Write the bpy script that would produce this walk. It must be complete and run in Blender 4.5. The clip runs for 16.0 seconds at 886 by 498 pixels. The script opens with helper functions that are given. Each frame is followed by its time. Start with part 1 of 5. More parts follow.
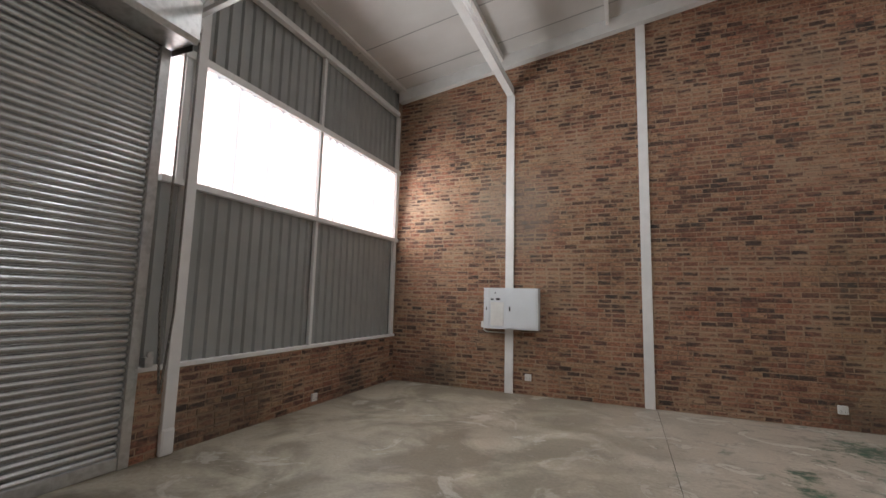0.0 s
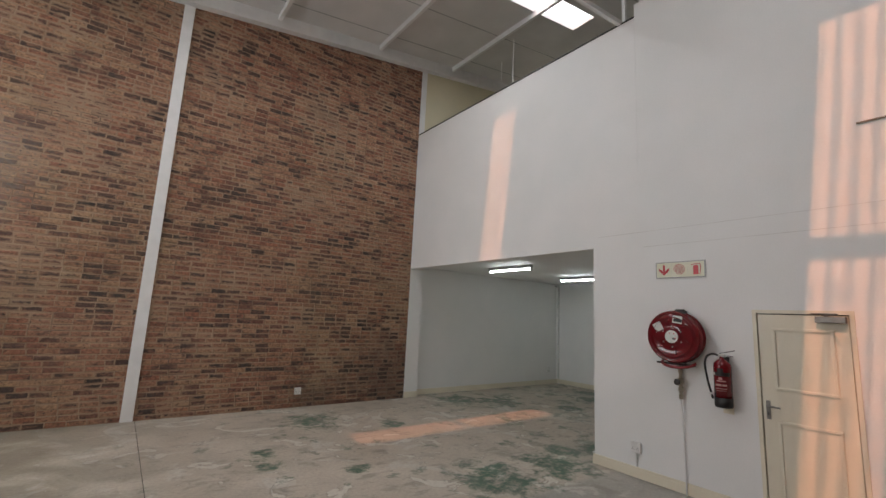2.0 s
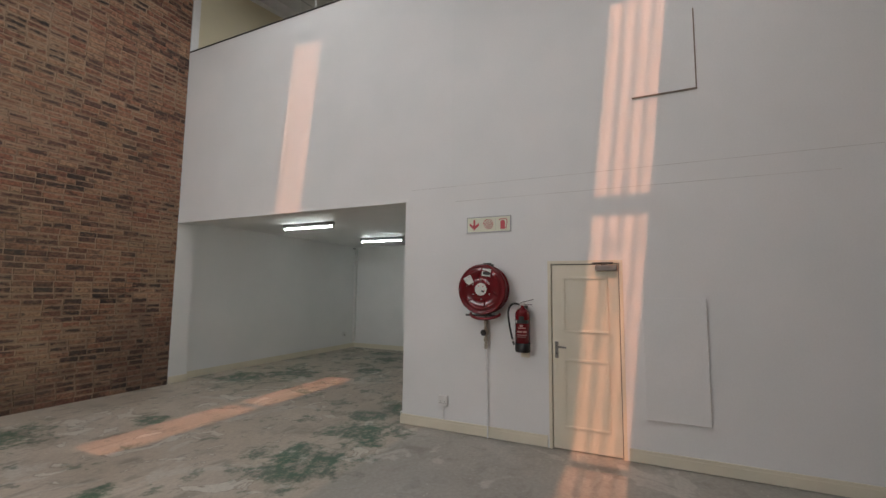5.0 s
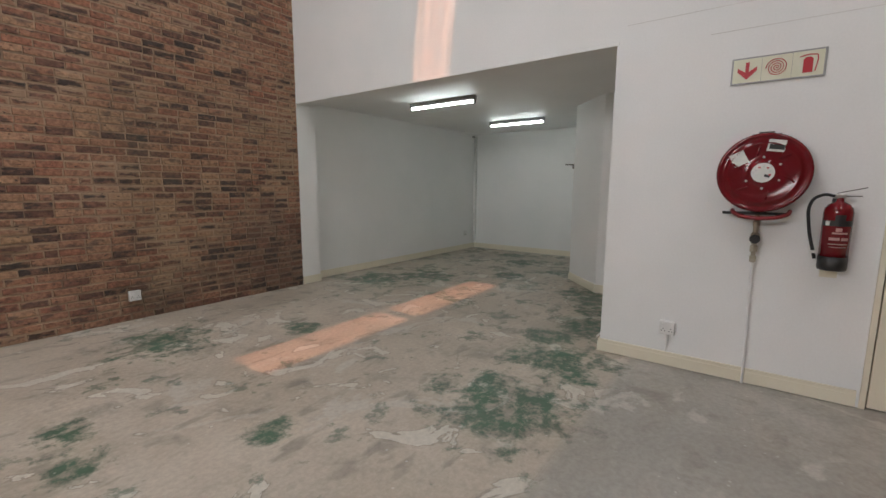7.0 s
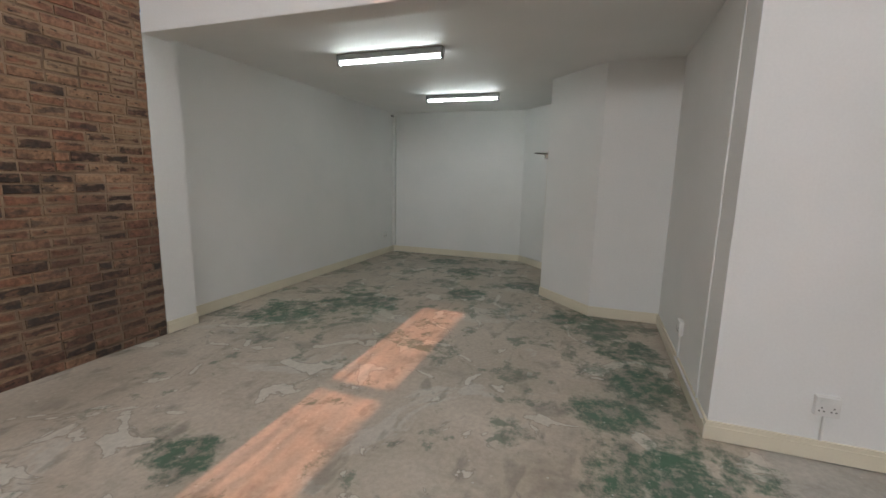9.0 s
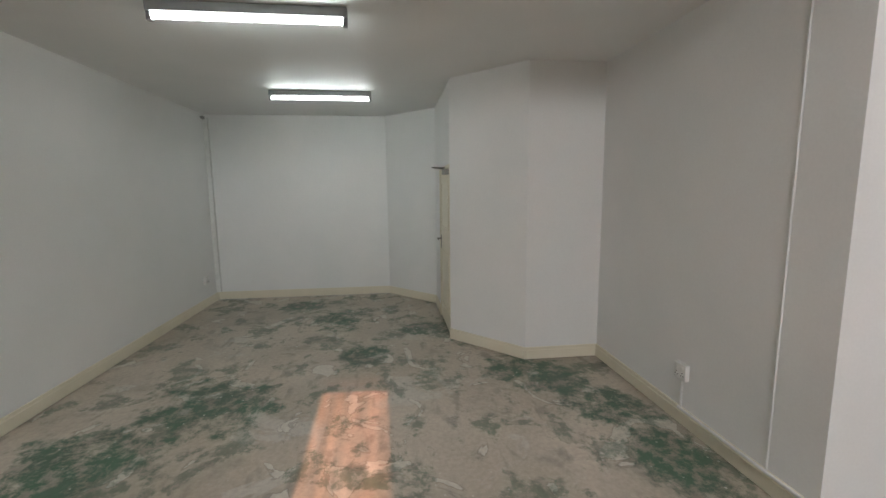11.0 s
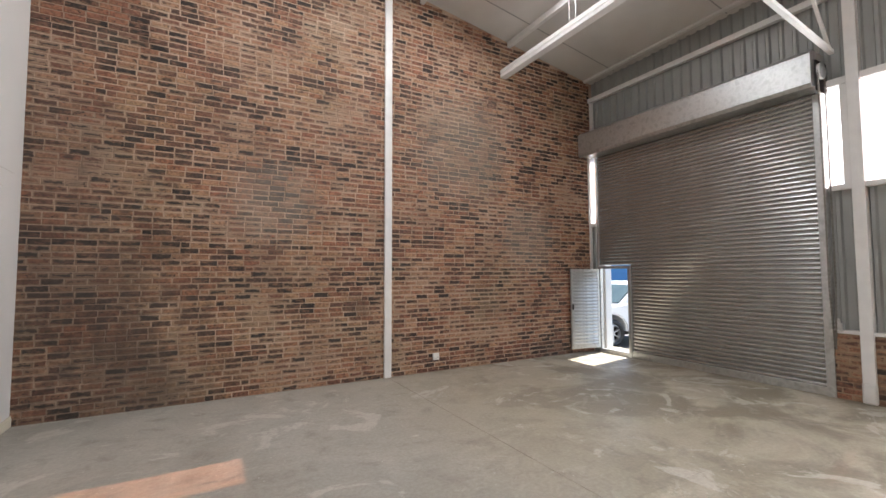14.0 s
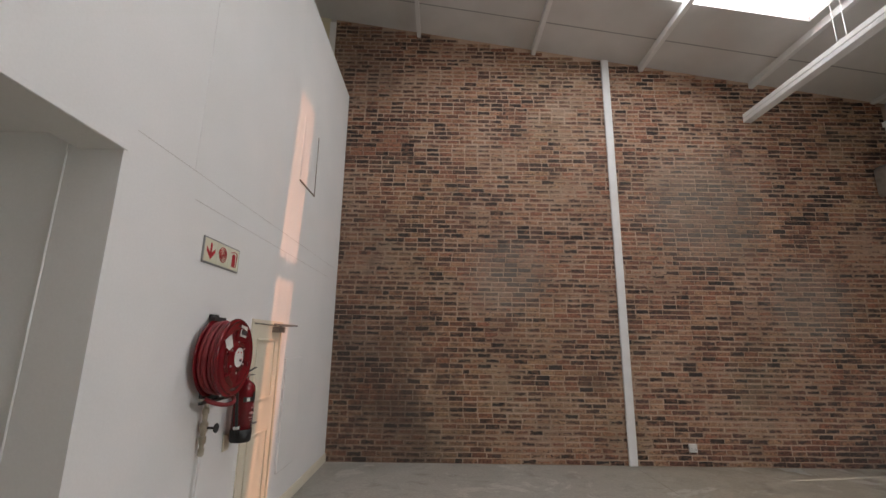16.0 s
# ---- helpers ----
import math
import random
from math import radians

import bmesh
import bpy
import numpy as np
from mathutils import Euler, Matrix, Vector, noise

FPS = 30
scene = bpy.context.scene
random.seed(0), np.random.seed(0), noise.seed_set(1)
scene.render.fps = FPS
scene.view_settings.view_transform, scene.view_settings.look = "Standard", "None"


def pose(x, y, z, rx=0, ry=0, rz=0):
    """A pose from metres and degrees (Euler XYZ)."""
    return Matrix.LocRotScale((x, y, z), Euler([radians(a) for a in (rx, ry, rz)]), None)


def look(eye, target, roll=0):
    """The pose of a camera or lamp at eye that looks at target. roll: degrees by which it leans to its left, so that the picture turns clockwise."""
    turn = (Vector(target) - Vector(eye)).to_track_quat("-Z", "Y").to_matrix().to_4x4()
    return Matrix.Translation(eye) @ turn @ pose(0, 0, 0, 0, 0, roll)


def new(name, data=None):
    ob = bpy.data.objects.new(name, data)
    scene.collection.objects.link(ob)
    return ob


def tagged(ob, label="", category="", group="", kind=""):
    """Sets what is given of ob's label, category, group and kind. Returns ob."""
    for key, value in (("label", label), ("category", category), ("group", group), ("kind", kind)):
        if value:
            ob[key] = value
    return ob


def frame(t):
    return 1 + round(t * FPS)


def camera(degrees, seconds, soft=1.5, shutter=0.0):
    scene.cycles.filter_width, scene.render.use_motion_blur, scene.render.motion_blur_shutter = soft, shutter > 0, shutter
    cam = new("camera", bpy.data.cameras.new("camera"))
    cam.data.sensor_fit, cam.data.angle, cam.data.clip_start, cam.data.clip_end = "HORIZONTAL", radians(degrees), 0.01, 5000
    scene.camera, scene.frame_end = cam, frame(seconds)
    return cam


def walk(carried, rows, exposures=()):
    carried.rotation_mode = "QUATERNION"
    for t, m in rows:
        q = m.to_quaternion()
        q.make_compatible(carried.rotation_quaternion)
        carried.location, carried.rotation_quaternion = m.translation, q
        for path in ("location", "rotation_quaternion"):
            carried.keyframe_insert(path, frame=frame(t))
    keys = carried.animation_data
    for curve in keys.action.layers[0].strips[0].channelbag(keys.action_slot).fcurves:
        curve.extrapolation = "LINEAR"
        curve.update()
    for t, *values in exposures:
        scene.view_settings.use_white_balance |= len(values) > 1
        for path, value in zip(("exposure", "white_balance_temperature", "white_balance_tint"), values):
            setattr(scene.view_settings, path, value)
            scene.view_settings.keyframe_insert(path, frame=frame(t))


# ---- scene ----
cam = camera(92.0, 16.0)
PATH = [
    (0, (-0.114, -0.58, 1.815), (-0.893, 1.248, 2.042), 1.5),
    (0.5, (-0.133, -0.562, 1.853), (-0.28, 1.419, 2.088), 1.4),
    (1, (-0.213, -0.478, 1.865), (0.198, 1.462, 2.129), 2.0),
    (1.5, (-0.101, -0.477, 1.862), (0.711, 1.328, 2.151), 2.7),
    (2, (-0.088, -0.486, 1.834), (1.091, 1.1, 2.145), 2.8),
    (2.5, (-0.031, -0.507, 1.801), (1.47, 0.773, 2.13), 2.4),
    (3, (-0.031, -0.49, 1.754), (1.743, 0.365, 2.101), 1.2),
    (3.2, (0.053, -0.474, 1.749), (1.889, 0.241, 2.09), 0.9),
    (5.3, (0.356, 0.362, 1.71), (2.119, 1.3, 1.818), 0.1),
    (5.5, (0.407, 0.504, 1.686), (2.089, 1.586, 1.729), -0.2),
    (6, (0.613, 0.952, 1.68), (2.189, 2.182, 1.624), 0.3),
    (6.5, (0.775, 1.449, 1.642), (2.362, 2.647, 1.424), 0.8),
    (7, (1.002, 1.92, 1.612), (2.598, 3.09, 1.327), 0.3),
    (7.2, (1.122, 2.122, 1.617), (2.752, 3.242, 1.320), 0.3),
    (7.5, (1.318, 2.435, 1.627), (2.956, 3.539, 1.312), 0.4),
    (8, (1.564, 2.959, 1.652), (3.261, 3.964, 1.316), 0.8),
    (8.5, (1.929, 3.418, 1.646), (3.688, 4.307, 1.311), 0.7),
    (8.7, (2.055, 3.595, 1.64), (3.861, 4.387, 1.307), 1.0),
    (10.8, (3.383, 5.175, 1.748), (5.364, 5.104, 1.476), -0.4),
    (11, (3.507, 5.208, 1.754), (5.475, 4.973, 1.485), -0.6),
    (11.5, (3.676, 5.347, 1.733), (5.426, 4.41, 1.484), 0.1),
    (12, (3.676, 5.359, 1.735), (5.069, 3.941, 1.518), 0.6),
    (12.5, (3.553, 5.242, 1.758), (4.332, 3.403, 1.652), 1.5),
    (13, (3.374, 5.176, 1.803), (3.375, 3.176, 1.833), 1.8),
    (13.5, (3.29, 5.167, 1.846), (2.617, 3.286, 1.935), 0.4),
    (14, (3.263, 5.159, 1.845), (2.284, 3.419, 1.956), -0.2),
    (14.5, (3.291, 5.176, 1.841), (2.369, 3.407, 1.99), -0.4),
    (15, (3.348, 5.219, 1.881), (2.692, 3.359, 2.215), -2.6),
    (15.5, (3.4, 5.273, 1.895), (3.015, 3.365, 2.358), -1.6),
    (16, (3.482, 5.304, 1.871), (3.469, 3.35, 2.296), 0.9),
]
walk(cam, [(t, look(eye, target, roll)) for t, eye, target, roll in PATH], [(0.0, 0.86), (1.5, 0.92), (3.0, 1.05), (5.5, 0.9), (6.3, 1.18), (7.0, 1.28), (8.5, 1.33), (11.0, 1.58), (12.0, 1.66), (13.0, 1.72), (14.5, 1.84), (15.0, 1.78), (15.5, 1.35), (16.0, 1.2)])

# ---- world, sun, large lights ----
SUN = Vector((1.0, 0.155, -1.36)).normalized()
world = bpy.data.worlds.new("sky")
scene.world = world
world.use_nodes = True
_wn = world.node_tree
_sky = _wn.nodes.new("ShaderNodeTexSky")
_sky.sky_type = "NISHITA"
_sky.sun_disc = False
_sky.sun_elevation = math.asin(-SUN.z)
_sky.sun_rotation = math.atan2(-SUN.x, -SUN.y)
_wn.links.new(_sky.outputs[0], _wn.nodes["Background"].inputs[0])
_wn.nodes["Background"].inputs[1].default_value = 0.12
sun = new("sun", bpy.data.lights.new("sun", "SUN"))
sun.data.energy, sun.data.angle, sun.data.color = 5.0, radians(0.4), (1.0, 0.95, 0.88)
sun.matrix_world = look((0, 0, 30), Vector((0, 0, 30)) + SUN)


def window_lamp(name, centre, toward, sx, sy, watts, colour=(1, 1, 1)):
    lamp = new(name, bpy.data.lights.new(name, "AREA"))
    lamp.data.shape, lamp.data.size, lamp.data.size_y = "RECTANGLE", sx, sy
    lamp.data.energy, lamp.data.color = watts, colour
    lamp.matrix_world = look(centre, Vector(centre) + Vector(toward))
    return lamp


# plan: walls, metres
W, E, S, N = -4.87, 5.25, -2.01, 7.91
SILL, HEAD, GIRT = 3.10, 4.62, 5.95
NOOK_TOP = 2.985
SKYLIGHTS = [(4.42, 4.98), (-0.44, 0.13)]
SKY_END = {4.42: 3.62, -0.44: 3.22}
SKY_X = (-2.25, 3.4)


def roof_z(x, y=3.0):
    """The ceiling's underside, which rises to the east and a little to the north."""
    return 7.20 + 0.153 * x + 0.012 * (y + 2.1)


window_lamp("window_light", (W + 0.16, 5.35, 3.9), (1, 0, -0.15), 4.7, 1.5, 68, (0.97, 0.99, 1.0))
for _y0, _y1 in SKYLIGHTS:
    window_lamp("skylight_light", (0.65, (_y0 + _y1) / 2, roof_z(0.65) - 0.16), (0, 0, -1), 5.4, 0.5, 31, (0.95, 0.98, 1.0))

window_lamp("skylight_light", (5.75, 4.70, roof_z(5.75) - 0.16), (0, 0, -1), 3.1, 0.5, 24, (0.95, 0.98, 1.0))


# ---- materials ----
def material(name, colour, rough=0.6, metal=0.0, tones=(), scale=4.0, grain=0.0, grain_scale=120.0, bump=0.0):
    """A principled surface: large mottling between tones, fine grain, bump, variation from object to object."""
    m = bpy.data.materials.new(name)
    m.use_nodes = True
    nt = m.node_tree
    b = nt.nodes["Principled BSDF"]
    b.inputs["Roughness"].default_value, b.inputs["Metallic"].default_value = rough, metal
    co = nt.nodes.new("ShaderNodeTexCoord").outputs["Object"]
    col = None
    rgb = nt.nodes.new("ShaderNodeRGB")
    rgb.outputs[0].default_value = (*colour, 1)
    col = rgb.outputs[0]
    if tones:
        n = nt.nodes.new("ShaderNodeTexNoise")
        n.inputs["Scale"].default_value, n.inputs["Detail"].default_value = scale, 6
        nt.links.new(co, n.inputs["Vector"])
        r = nt.nodes.new("ShaderNodeValToRGB")
        stops = [colour, *tones]
        while len(r.color_ramp.elements) < len(stops):
            r.color_ramp.elements.new(0.5)
        for k, c in enumerate(stops):
            r.color_ramp.elements[k].position = 0.34 + 0.32 * k / max(1, len(stops) - 1)
            r.color_ramp.elements[k].color = (*c, 1)
        nt.links.new(n.outputs[0], r.inputs[0])
        col = r.outputs[0]
    g = nt.nodes.new("ShaderNodeTexNoise")
    g.inputs["Scale"].default_value, g.inputs["Detail"].default_value = grain_scale, 4
    nt.links.new(co, g.inputs["Vector"])
    if grain:
        h = nt.nodes.new("ShaderNodeMapRange")
        h.inputs[1].default_value, h.inputs[2].default_value = 0.25, 0.75
        h.inputs[3].default_value, h.inputs[4].default_value = 1 - grain, 1 + grain
        nt.links.new(g.outputs[0], h.inputs[0])
        mul = nt.nodes.new("ShaderNodeVectorMath")
        mul.operation = "SCALE"
        nt.links.new(col, mul.inputs[0])
        nt.links.new(h.outputs[0], mul.inputs[3])
        col = mul.outputs[0]
    nt.links.new(col, b.inputs["Base Color"])
    if bump:
        bp = nt.nodes.new("ShaderNodeBump")
        bp.inputs["Strength"].default_value, bp.inputs["Distance"].default_value = bump, 0.004
        nt.links.new(g.outputs[0], bp.inputs["Height"])
        nt.links.new(bp.outputs[0], b.inputs["Normal"])
    return m


def translucent_sheet(name, direct):
    """Corrugated translucent roofing: scatters most of the light and lets some of the sun straight through."""
    m = bpy.data.materials.new(name)
    m.use_nodes = True
    nt = m.node_tree
    nt.nodes.remove(nt.nodes["Principled BSDF"])
    out = nt.nodes["Material Output"]
    tl = nt.nodes.new("ShaderNodeBsdfTranslucent")
    tl.inputs[0].default_value = (0.92, 0.93, 0.95, 1)
    tr = nt.nodes.new("ShaderNodeBsdfTransparent")
    co = nt.nodes.new("ShaderNodeTexCoord")
    sep = nt.nodes.new("ShaderNodeSeparateXYZ")
    nt.links.new(co.outputs["Object"], sep.inputs[0])
    st = nt.nodes.new("ShaderNodeTexNoise")
    st.noise_dimensions = "1D"
    st.inputs["Scale"].default_value, st.inputs["Detail"].default_value = 13.0, 1
    nt.links.new(sep.outputs["Y"], st.inputs["W"])
    # sun stripes cast by the corrugation, put into the see-through colour
    rib = nt.nodes.new("ShaderNodeMath")
    rib.operation = "MULTIPLY"
    rib.inputs[1].default_value = 2 * math.pi / 0.145
    nt.links.new(sep.outputs["Y"], rib.inputs[0])
    wave = nt.nodes.new("ShaderNodeMath")
    wave.operation = "SINE"
    nt.links.new(rib.outputs[0], wave.inputs[0])
    both = nt.nodes.new("ShaderNodeMath")
    both.operation = "MULTIPLY_ADD"
    both.inputs[1].default_value = 0.16
    nt.links.new(wave.outputs[0], both.inputs[0])
    nt.links.new(st.outputs[0], both.inputs[2])
    # blotches of the sun patches, put into the same see-through colour
    band_x = nt.nodes.new("ShaderNodeTexNoise")
    band_x.noise_dimensions = "2D"
    band_x.inputs["Scale"].default_value, band_x.inputs["Detail"].default_value = 7.0, 2
    nt.links.new(co.outputs["Object"], band_x.inputs["Vector"])
    mottled = nt.nodes.new("ShaderNodeMath")
    mottled.operation = "MULTIPLY_ADD"
    mottled.inputs[1].default_value = 0.8
    nt.links.new(band_x.outputs[0], mottled.inputs[0])
    nt.links.new(both.outputs[0], mottled.inputs[2])
    centred = nt.nodes.new("ShaderNodeMath")
    centred.operation = "SUBTRACT"
    centred.inputs[1].default_value = 0.4
    nt.links.new(mottled.outputs[0], centred.inputs[0])
    rp = nt.nodes.new("ShaderNodeValToRGB")
    rp.color_ramp.elements[0].position, rp.color_ramp.elements[1].position = 0.32, 0.64
    rp.color_ramp.elements[0].color = (*[0.40 * c for c in direct], 1)
    rp.color_ramp.elements[1].color = (*[1.12 * c for c in direct], 1)
    nt.links.new(centred.outputs[0], rp.inputs[0])
    nt.links.new(rp.outputs[0], tr.inputs[0])
    sh = nt.nodes.new("ShaderNodeValToRGB")
    sh.color_ramp.elements[0].position, sh.color_ramp.elements[1].position = 0.30, 0.46
    sh.color_ramp.elements[0].color, sh.color_ramp.elements[1].color = (0.78, 0.79, 0.81, 1), (0.93, 0.94, 0.96, 1)
    nt.links.new(st.outputs[0], sh.inputs[0])
    nt.links.new(sh.outputs[0], tl.inputs[0])
    add = nt.nodes.new("ShaderNodeAddShader")
    nt.links.new(tl.outputs[0], add.inputs[0])
    nt.links.new(tr.outputs[0], add.inputs[1])
    nt.links.new(add.outputs[0], out.inputs[0])
    return m


WHITE_WALL = material("white_wall_paint", (0.76, 0.77, 0.76), 0.55, tones=((0.80, 0.80, 0.79),), scale=1.3, grain=0.02, bump=0.12, grain_scale=60)
CREAM = material("cream_paint", (0.71, 0.665, 0.535), 0.4, tones=((0.75, 0.70, 0.57),), scale=3, grain=0.02)
YELLOW_WALL = material("cream_wall_paint", (0.66, 0.60, 0.42), 0.7, tones=((0.62, 0.57, 0.41),), scale=2, grain=0.02)
WHITE_STEEL = material("white_painted_steel", (0.72, 0.72, 0.71), 0.4, tones=((0.78, 0.78, 0.77),), scale=5, grain=0.03)
CEILING = material("ceiling_board", (0.60, 0.59, 0.57), 0.8, tones=((0.66, 0.65, 0.63),), scale=1.5, grain=0.03)
CLAD = material("grey_cladding", (0.30, 0.31, 0.30), 0.42, 0.2, tones=((0.34, 0.35, 0.34),), scale=2, grain=0.03)
GALV = material("galvanised_steel", (0.52, 0.53, 0.53), 0.34, 0.85, tones=((0.62, 0.63, 0.63), (0.48, 0.49, 0.49)), scale=9, grain=0.05)
SLAT = material("roller_slat_steel", (0.47, 0.475, 0.475), 0.26, 0.8, tones=((0.53, 0.535, 0.535),), scale=3, grain=0.03)
MORTAR = material("brown_mortar", (0.40, 0.285, 0.195), 0.9, tones=((0.33, 0.23, 0.155), (0.17, 0.115, 0.08)), scale=1.9, grain=0.15, bump=0.5, grain_scale=45)
MORTAR_PALE = material("pale_mortar", (0.54, 0.40, 0.30), 0.9, tones=((0.48, 0.35, 0.26), (0.31, 0.215, 0.155)), scale=1.4, grain=0.15, bump=0.5, grain_scale=45)
RED = material("red_enamel", (0.135, 0.005, 0.009), 0.13, tones=((0.16, 0.006, 0.011),), scale=8)
HOSE = material("red_rubber_hose", (0.25, 0.018, 0.024), 0.45, tones=((0.19, 0.014, 0.02),), scale=14)
BLACK = material("black_rubber", (0.008, 0.008, 0.009), 0.4, tones=((0.014, 0.014, 0.014),), scale=20)
DARK = material("dark_void", (0.03, 0.03, 0.03), 0.8, tones=((0.045, 0.04, 0.04),), scale=6)
CHROME = material("worn_chrome", (0.62, 0.60, 0.57), 0.28, 1.0, tones=((0.5, 0.48, 0.45),), scale=18)
IRON = material("dull_dark_ironmongery", (0.20, 0.19, 0.175), 0.38, 0.8, tones=((0.27, 0.26, 0.24),), scale=20)
BRASS = material("dull_brass_valve", (0.42, 0.38, 0.30), 0.4, 0.9, tones=((0.5, 0.46, 0.38),), scale=25)
WHITE_PLASTIC = material("white_plastic", (0.70, 0.70, 0.68), 0.35, tones=((0.76, 0.76, 0.74),), scale=12)
BOARD_GREY = material("grey_enamel", (0.66, 0.69, 0.72), 0.35, tones=((0.70, 0.73, 0.76),), scale=4)
SIGN_BASE = material("cream_sign_board", (0.66, 0.66, 0.50), 0.4, tones=((0.70, 0.70, 0.56),), scale=10)
SIGN_RED = material("sign_red", (0.45, 0.02, 0.03), 0.4)
LABEL = material("paper_label", (0.75, 0.74, 0.70), 0.6, tones=((0.66, 0.65, 0.62),), scale=30)
CAR_WHITE = material("white_car_paint", (0.80, 0.80, 0.80), 0.18, tones=((0.82, 0.82, 0.82),), scale=2)
CAR_GLASS = material("tinted_car_glass", (0.06, 0.09, 0.09), 0.06, tones=((0.09, 0.13, 0.12),), scale=1.5)
ALLOY = material("alloy_rim", (0.55, 0.55, 0.56), 0.3, 0.9)
ASPHALT = material("asphalt", (0.10, 0.10, 0.10), 0.85, tones=((0.13, 0.125, 0.12),), scale=0.8, grain=0.2, bump=0.4)
BLUE_WALL = material("blue_painted_facade", (0.06, 0.20, 0.42), 0.6, tones=((0.08, 0.24, 0.46),), scale=0.7)
RED_BAND = material("red_painted_fascia", (0.42, 0.06, 0.05), 0.6, tones=((0.36, 0.06, 0.05),), scale=0.7)
BATTEN_GREY = material("grey_batten_enamel", (0.26, 0.27, 0.28), 0.45, tones=((0.31, 0.32, 0.33),), scale=9)
PRINT = material("faded_pink_print", (0.42, 0.20, 0.20), 0.5, tones=((0.5, 0.27, 0.26),), scale=40)
HAIRLINE = material("dusty_plaster_crack", (0.56, 0.55, 0.53), 0.8, tones=((0.70, 0.69, 0.67),), scale=3)
RAW_EDGE = material("bare_board_edge", (0.20, 0.165, 0.13), 0.8, tones=((0.26, 0.21, 0.165),), scale=20)
CLEAR = material("dark_window_glass", (0.05, 0.06, 0.07), 0.08)


def tube_glow(name):
    m = bpy.data.materials.new(name)
    m.use_nodes = True
    b = m.node_tree.nodes["Principled BSDF"]
    b.inputs["Base Color"].default_value = (0.9, 0.95, 0.95, 1)
    b.inputs["Emission Color"].default_value = (0.91, 1.0, 0.98, 1)
    b.inputs["Emission Strength"].default_value = 11.0
    return m


TUBE_LIGHT = tube_glow("lit_fluorescent_tube")


# dark marks on the brickwork, soot in the south-east corner: place, radius, depth of tone
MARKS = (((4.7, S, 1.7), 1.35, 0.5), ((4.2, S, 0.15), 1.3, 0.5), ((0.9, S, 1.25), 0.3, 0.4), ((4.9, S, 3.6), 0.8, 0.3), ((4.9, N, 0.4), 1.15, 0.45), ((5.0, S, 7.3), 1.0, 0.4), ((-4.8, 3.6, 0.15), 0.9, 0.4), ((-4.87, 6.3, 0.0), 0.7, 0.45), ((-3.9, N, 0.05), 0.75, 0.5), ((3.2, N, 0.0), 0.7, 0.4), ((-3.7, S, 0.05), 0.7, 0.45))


def darkened(nt, last):
    """Lays the ragged dark marks over a colour."""
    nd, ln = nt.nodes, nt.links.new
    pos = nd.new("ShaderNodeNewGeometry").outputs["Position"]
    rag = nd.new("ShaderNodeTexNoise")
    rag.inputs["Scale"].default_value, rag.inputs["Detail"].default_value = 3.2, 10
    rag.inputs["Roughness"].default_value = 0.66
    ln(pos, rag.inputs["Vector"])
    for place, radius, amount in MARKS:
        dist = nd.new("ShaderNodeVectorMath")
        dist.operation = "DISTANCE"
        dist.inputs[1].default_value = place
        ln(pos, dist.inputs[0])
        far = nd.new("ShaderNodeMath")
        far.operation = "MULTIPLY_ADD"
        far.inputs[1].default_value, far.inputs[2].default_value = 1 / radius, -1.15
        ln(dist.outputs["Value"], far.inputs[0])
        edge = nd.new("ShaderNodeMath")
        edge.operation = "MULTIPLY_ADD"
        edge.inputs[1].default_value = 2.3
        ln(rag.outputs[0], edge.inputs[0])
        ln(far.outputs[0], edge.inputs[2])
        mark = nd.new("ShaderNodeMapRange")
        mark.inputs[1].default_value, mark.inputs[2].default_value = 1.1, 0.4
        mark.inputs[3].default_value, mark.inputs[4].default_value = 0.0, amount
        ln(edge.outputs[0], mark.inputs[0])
        dark_mix = nd.new("ShaderNodeMixRGB")
        dark_mix.inputs[2].default_value = (0.05, 0.042, 0.036, 1)
        ln(mark.outputs[0], dark_mix.inputs[0])
        ln(last, dark_mix.inputs[1])
        last = dark_mix.outputs[0]
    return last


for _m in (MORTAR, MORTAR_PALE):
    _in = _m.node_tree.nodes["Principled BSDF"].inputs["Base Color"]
    _m.node_tree.links.new(darkened(_m.node_tree, _in.links[0].from_socket), _in)


# pale lime bloom on the brickwork: place, radius
BLOOM = (((-1.3, S, 4.3), 1.5), ((-2.9, S, 2.6), 1.0), ((2.3, S, 3.0), 0.9), ((-2.2, N, 3.6), 1.2))


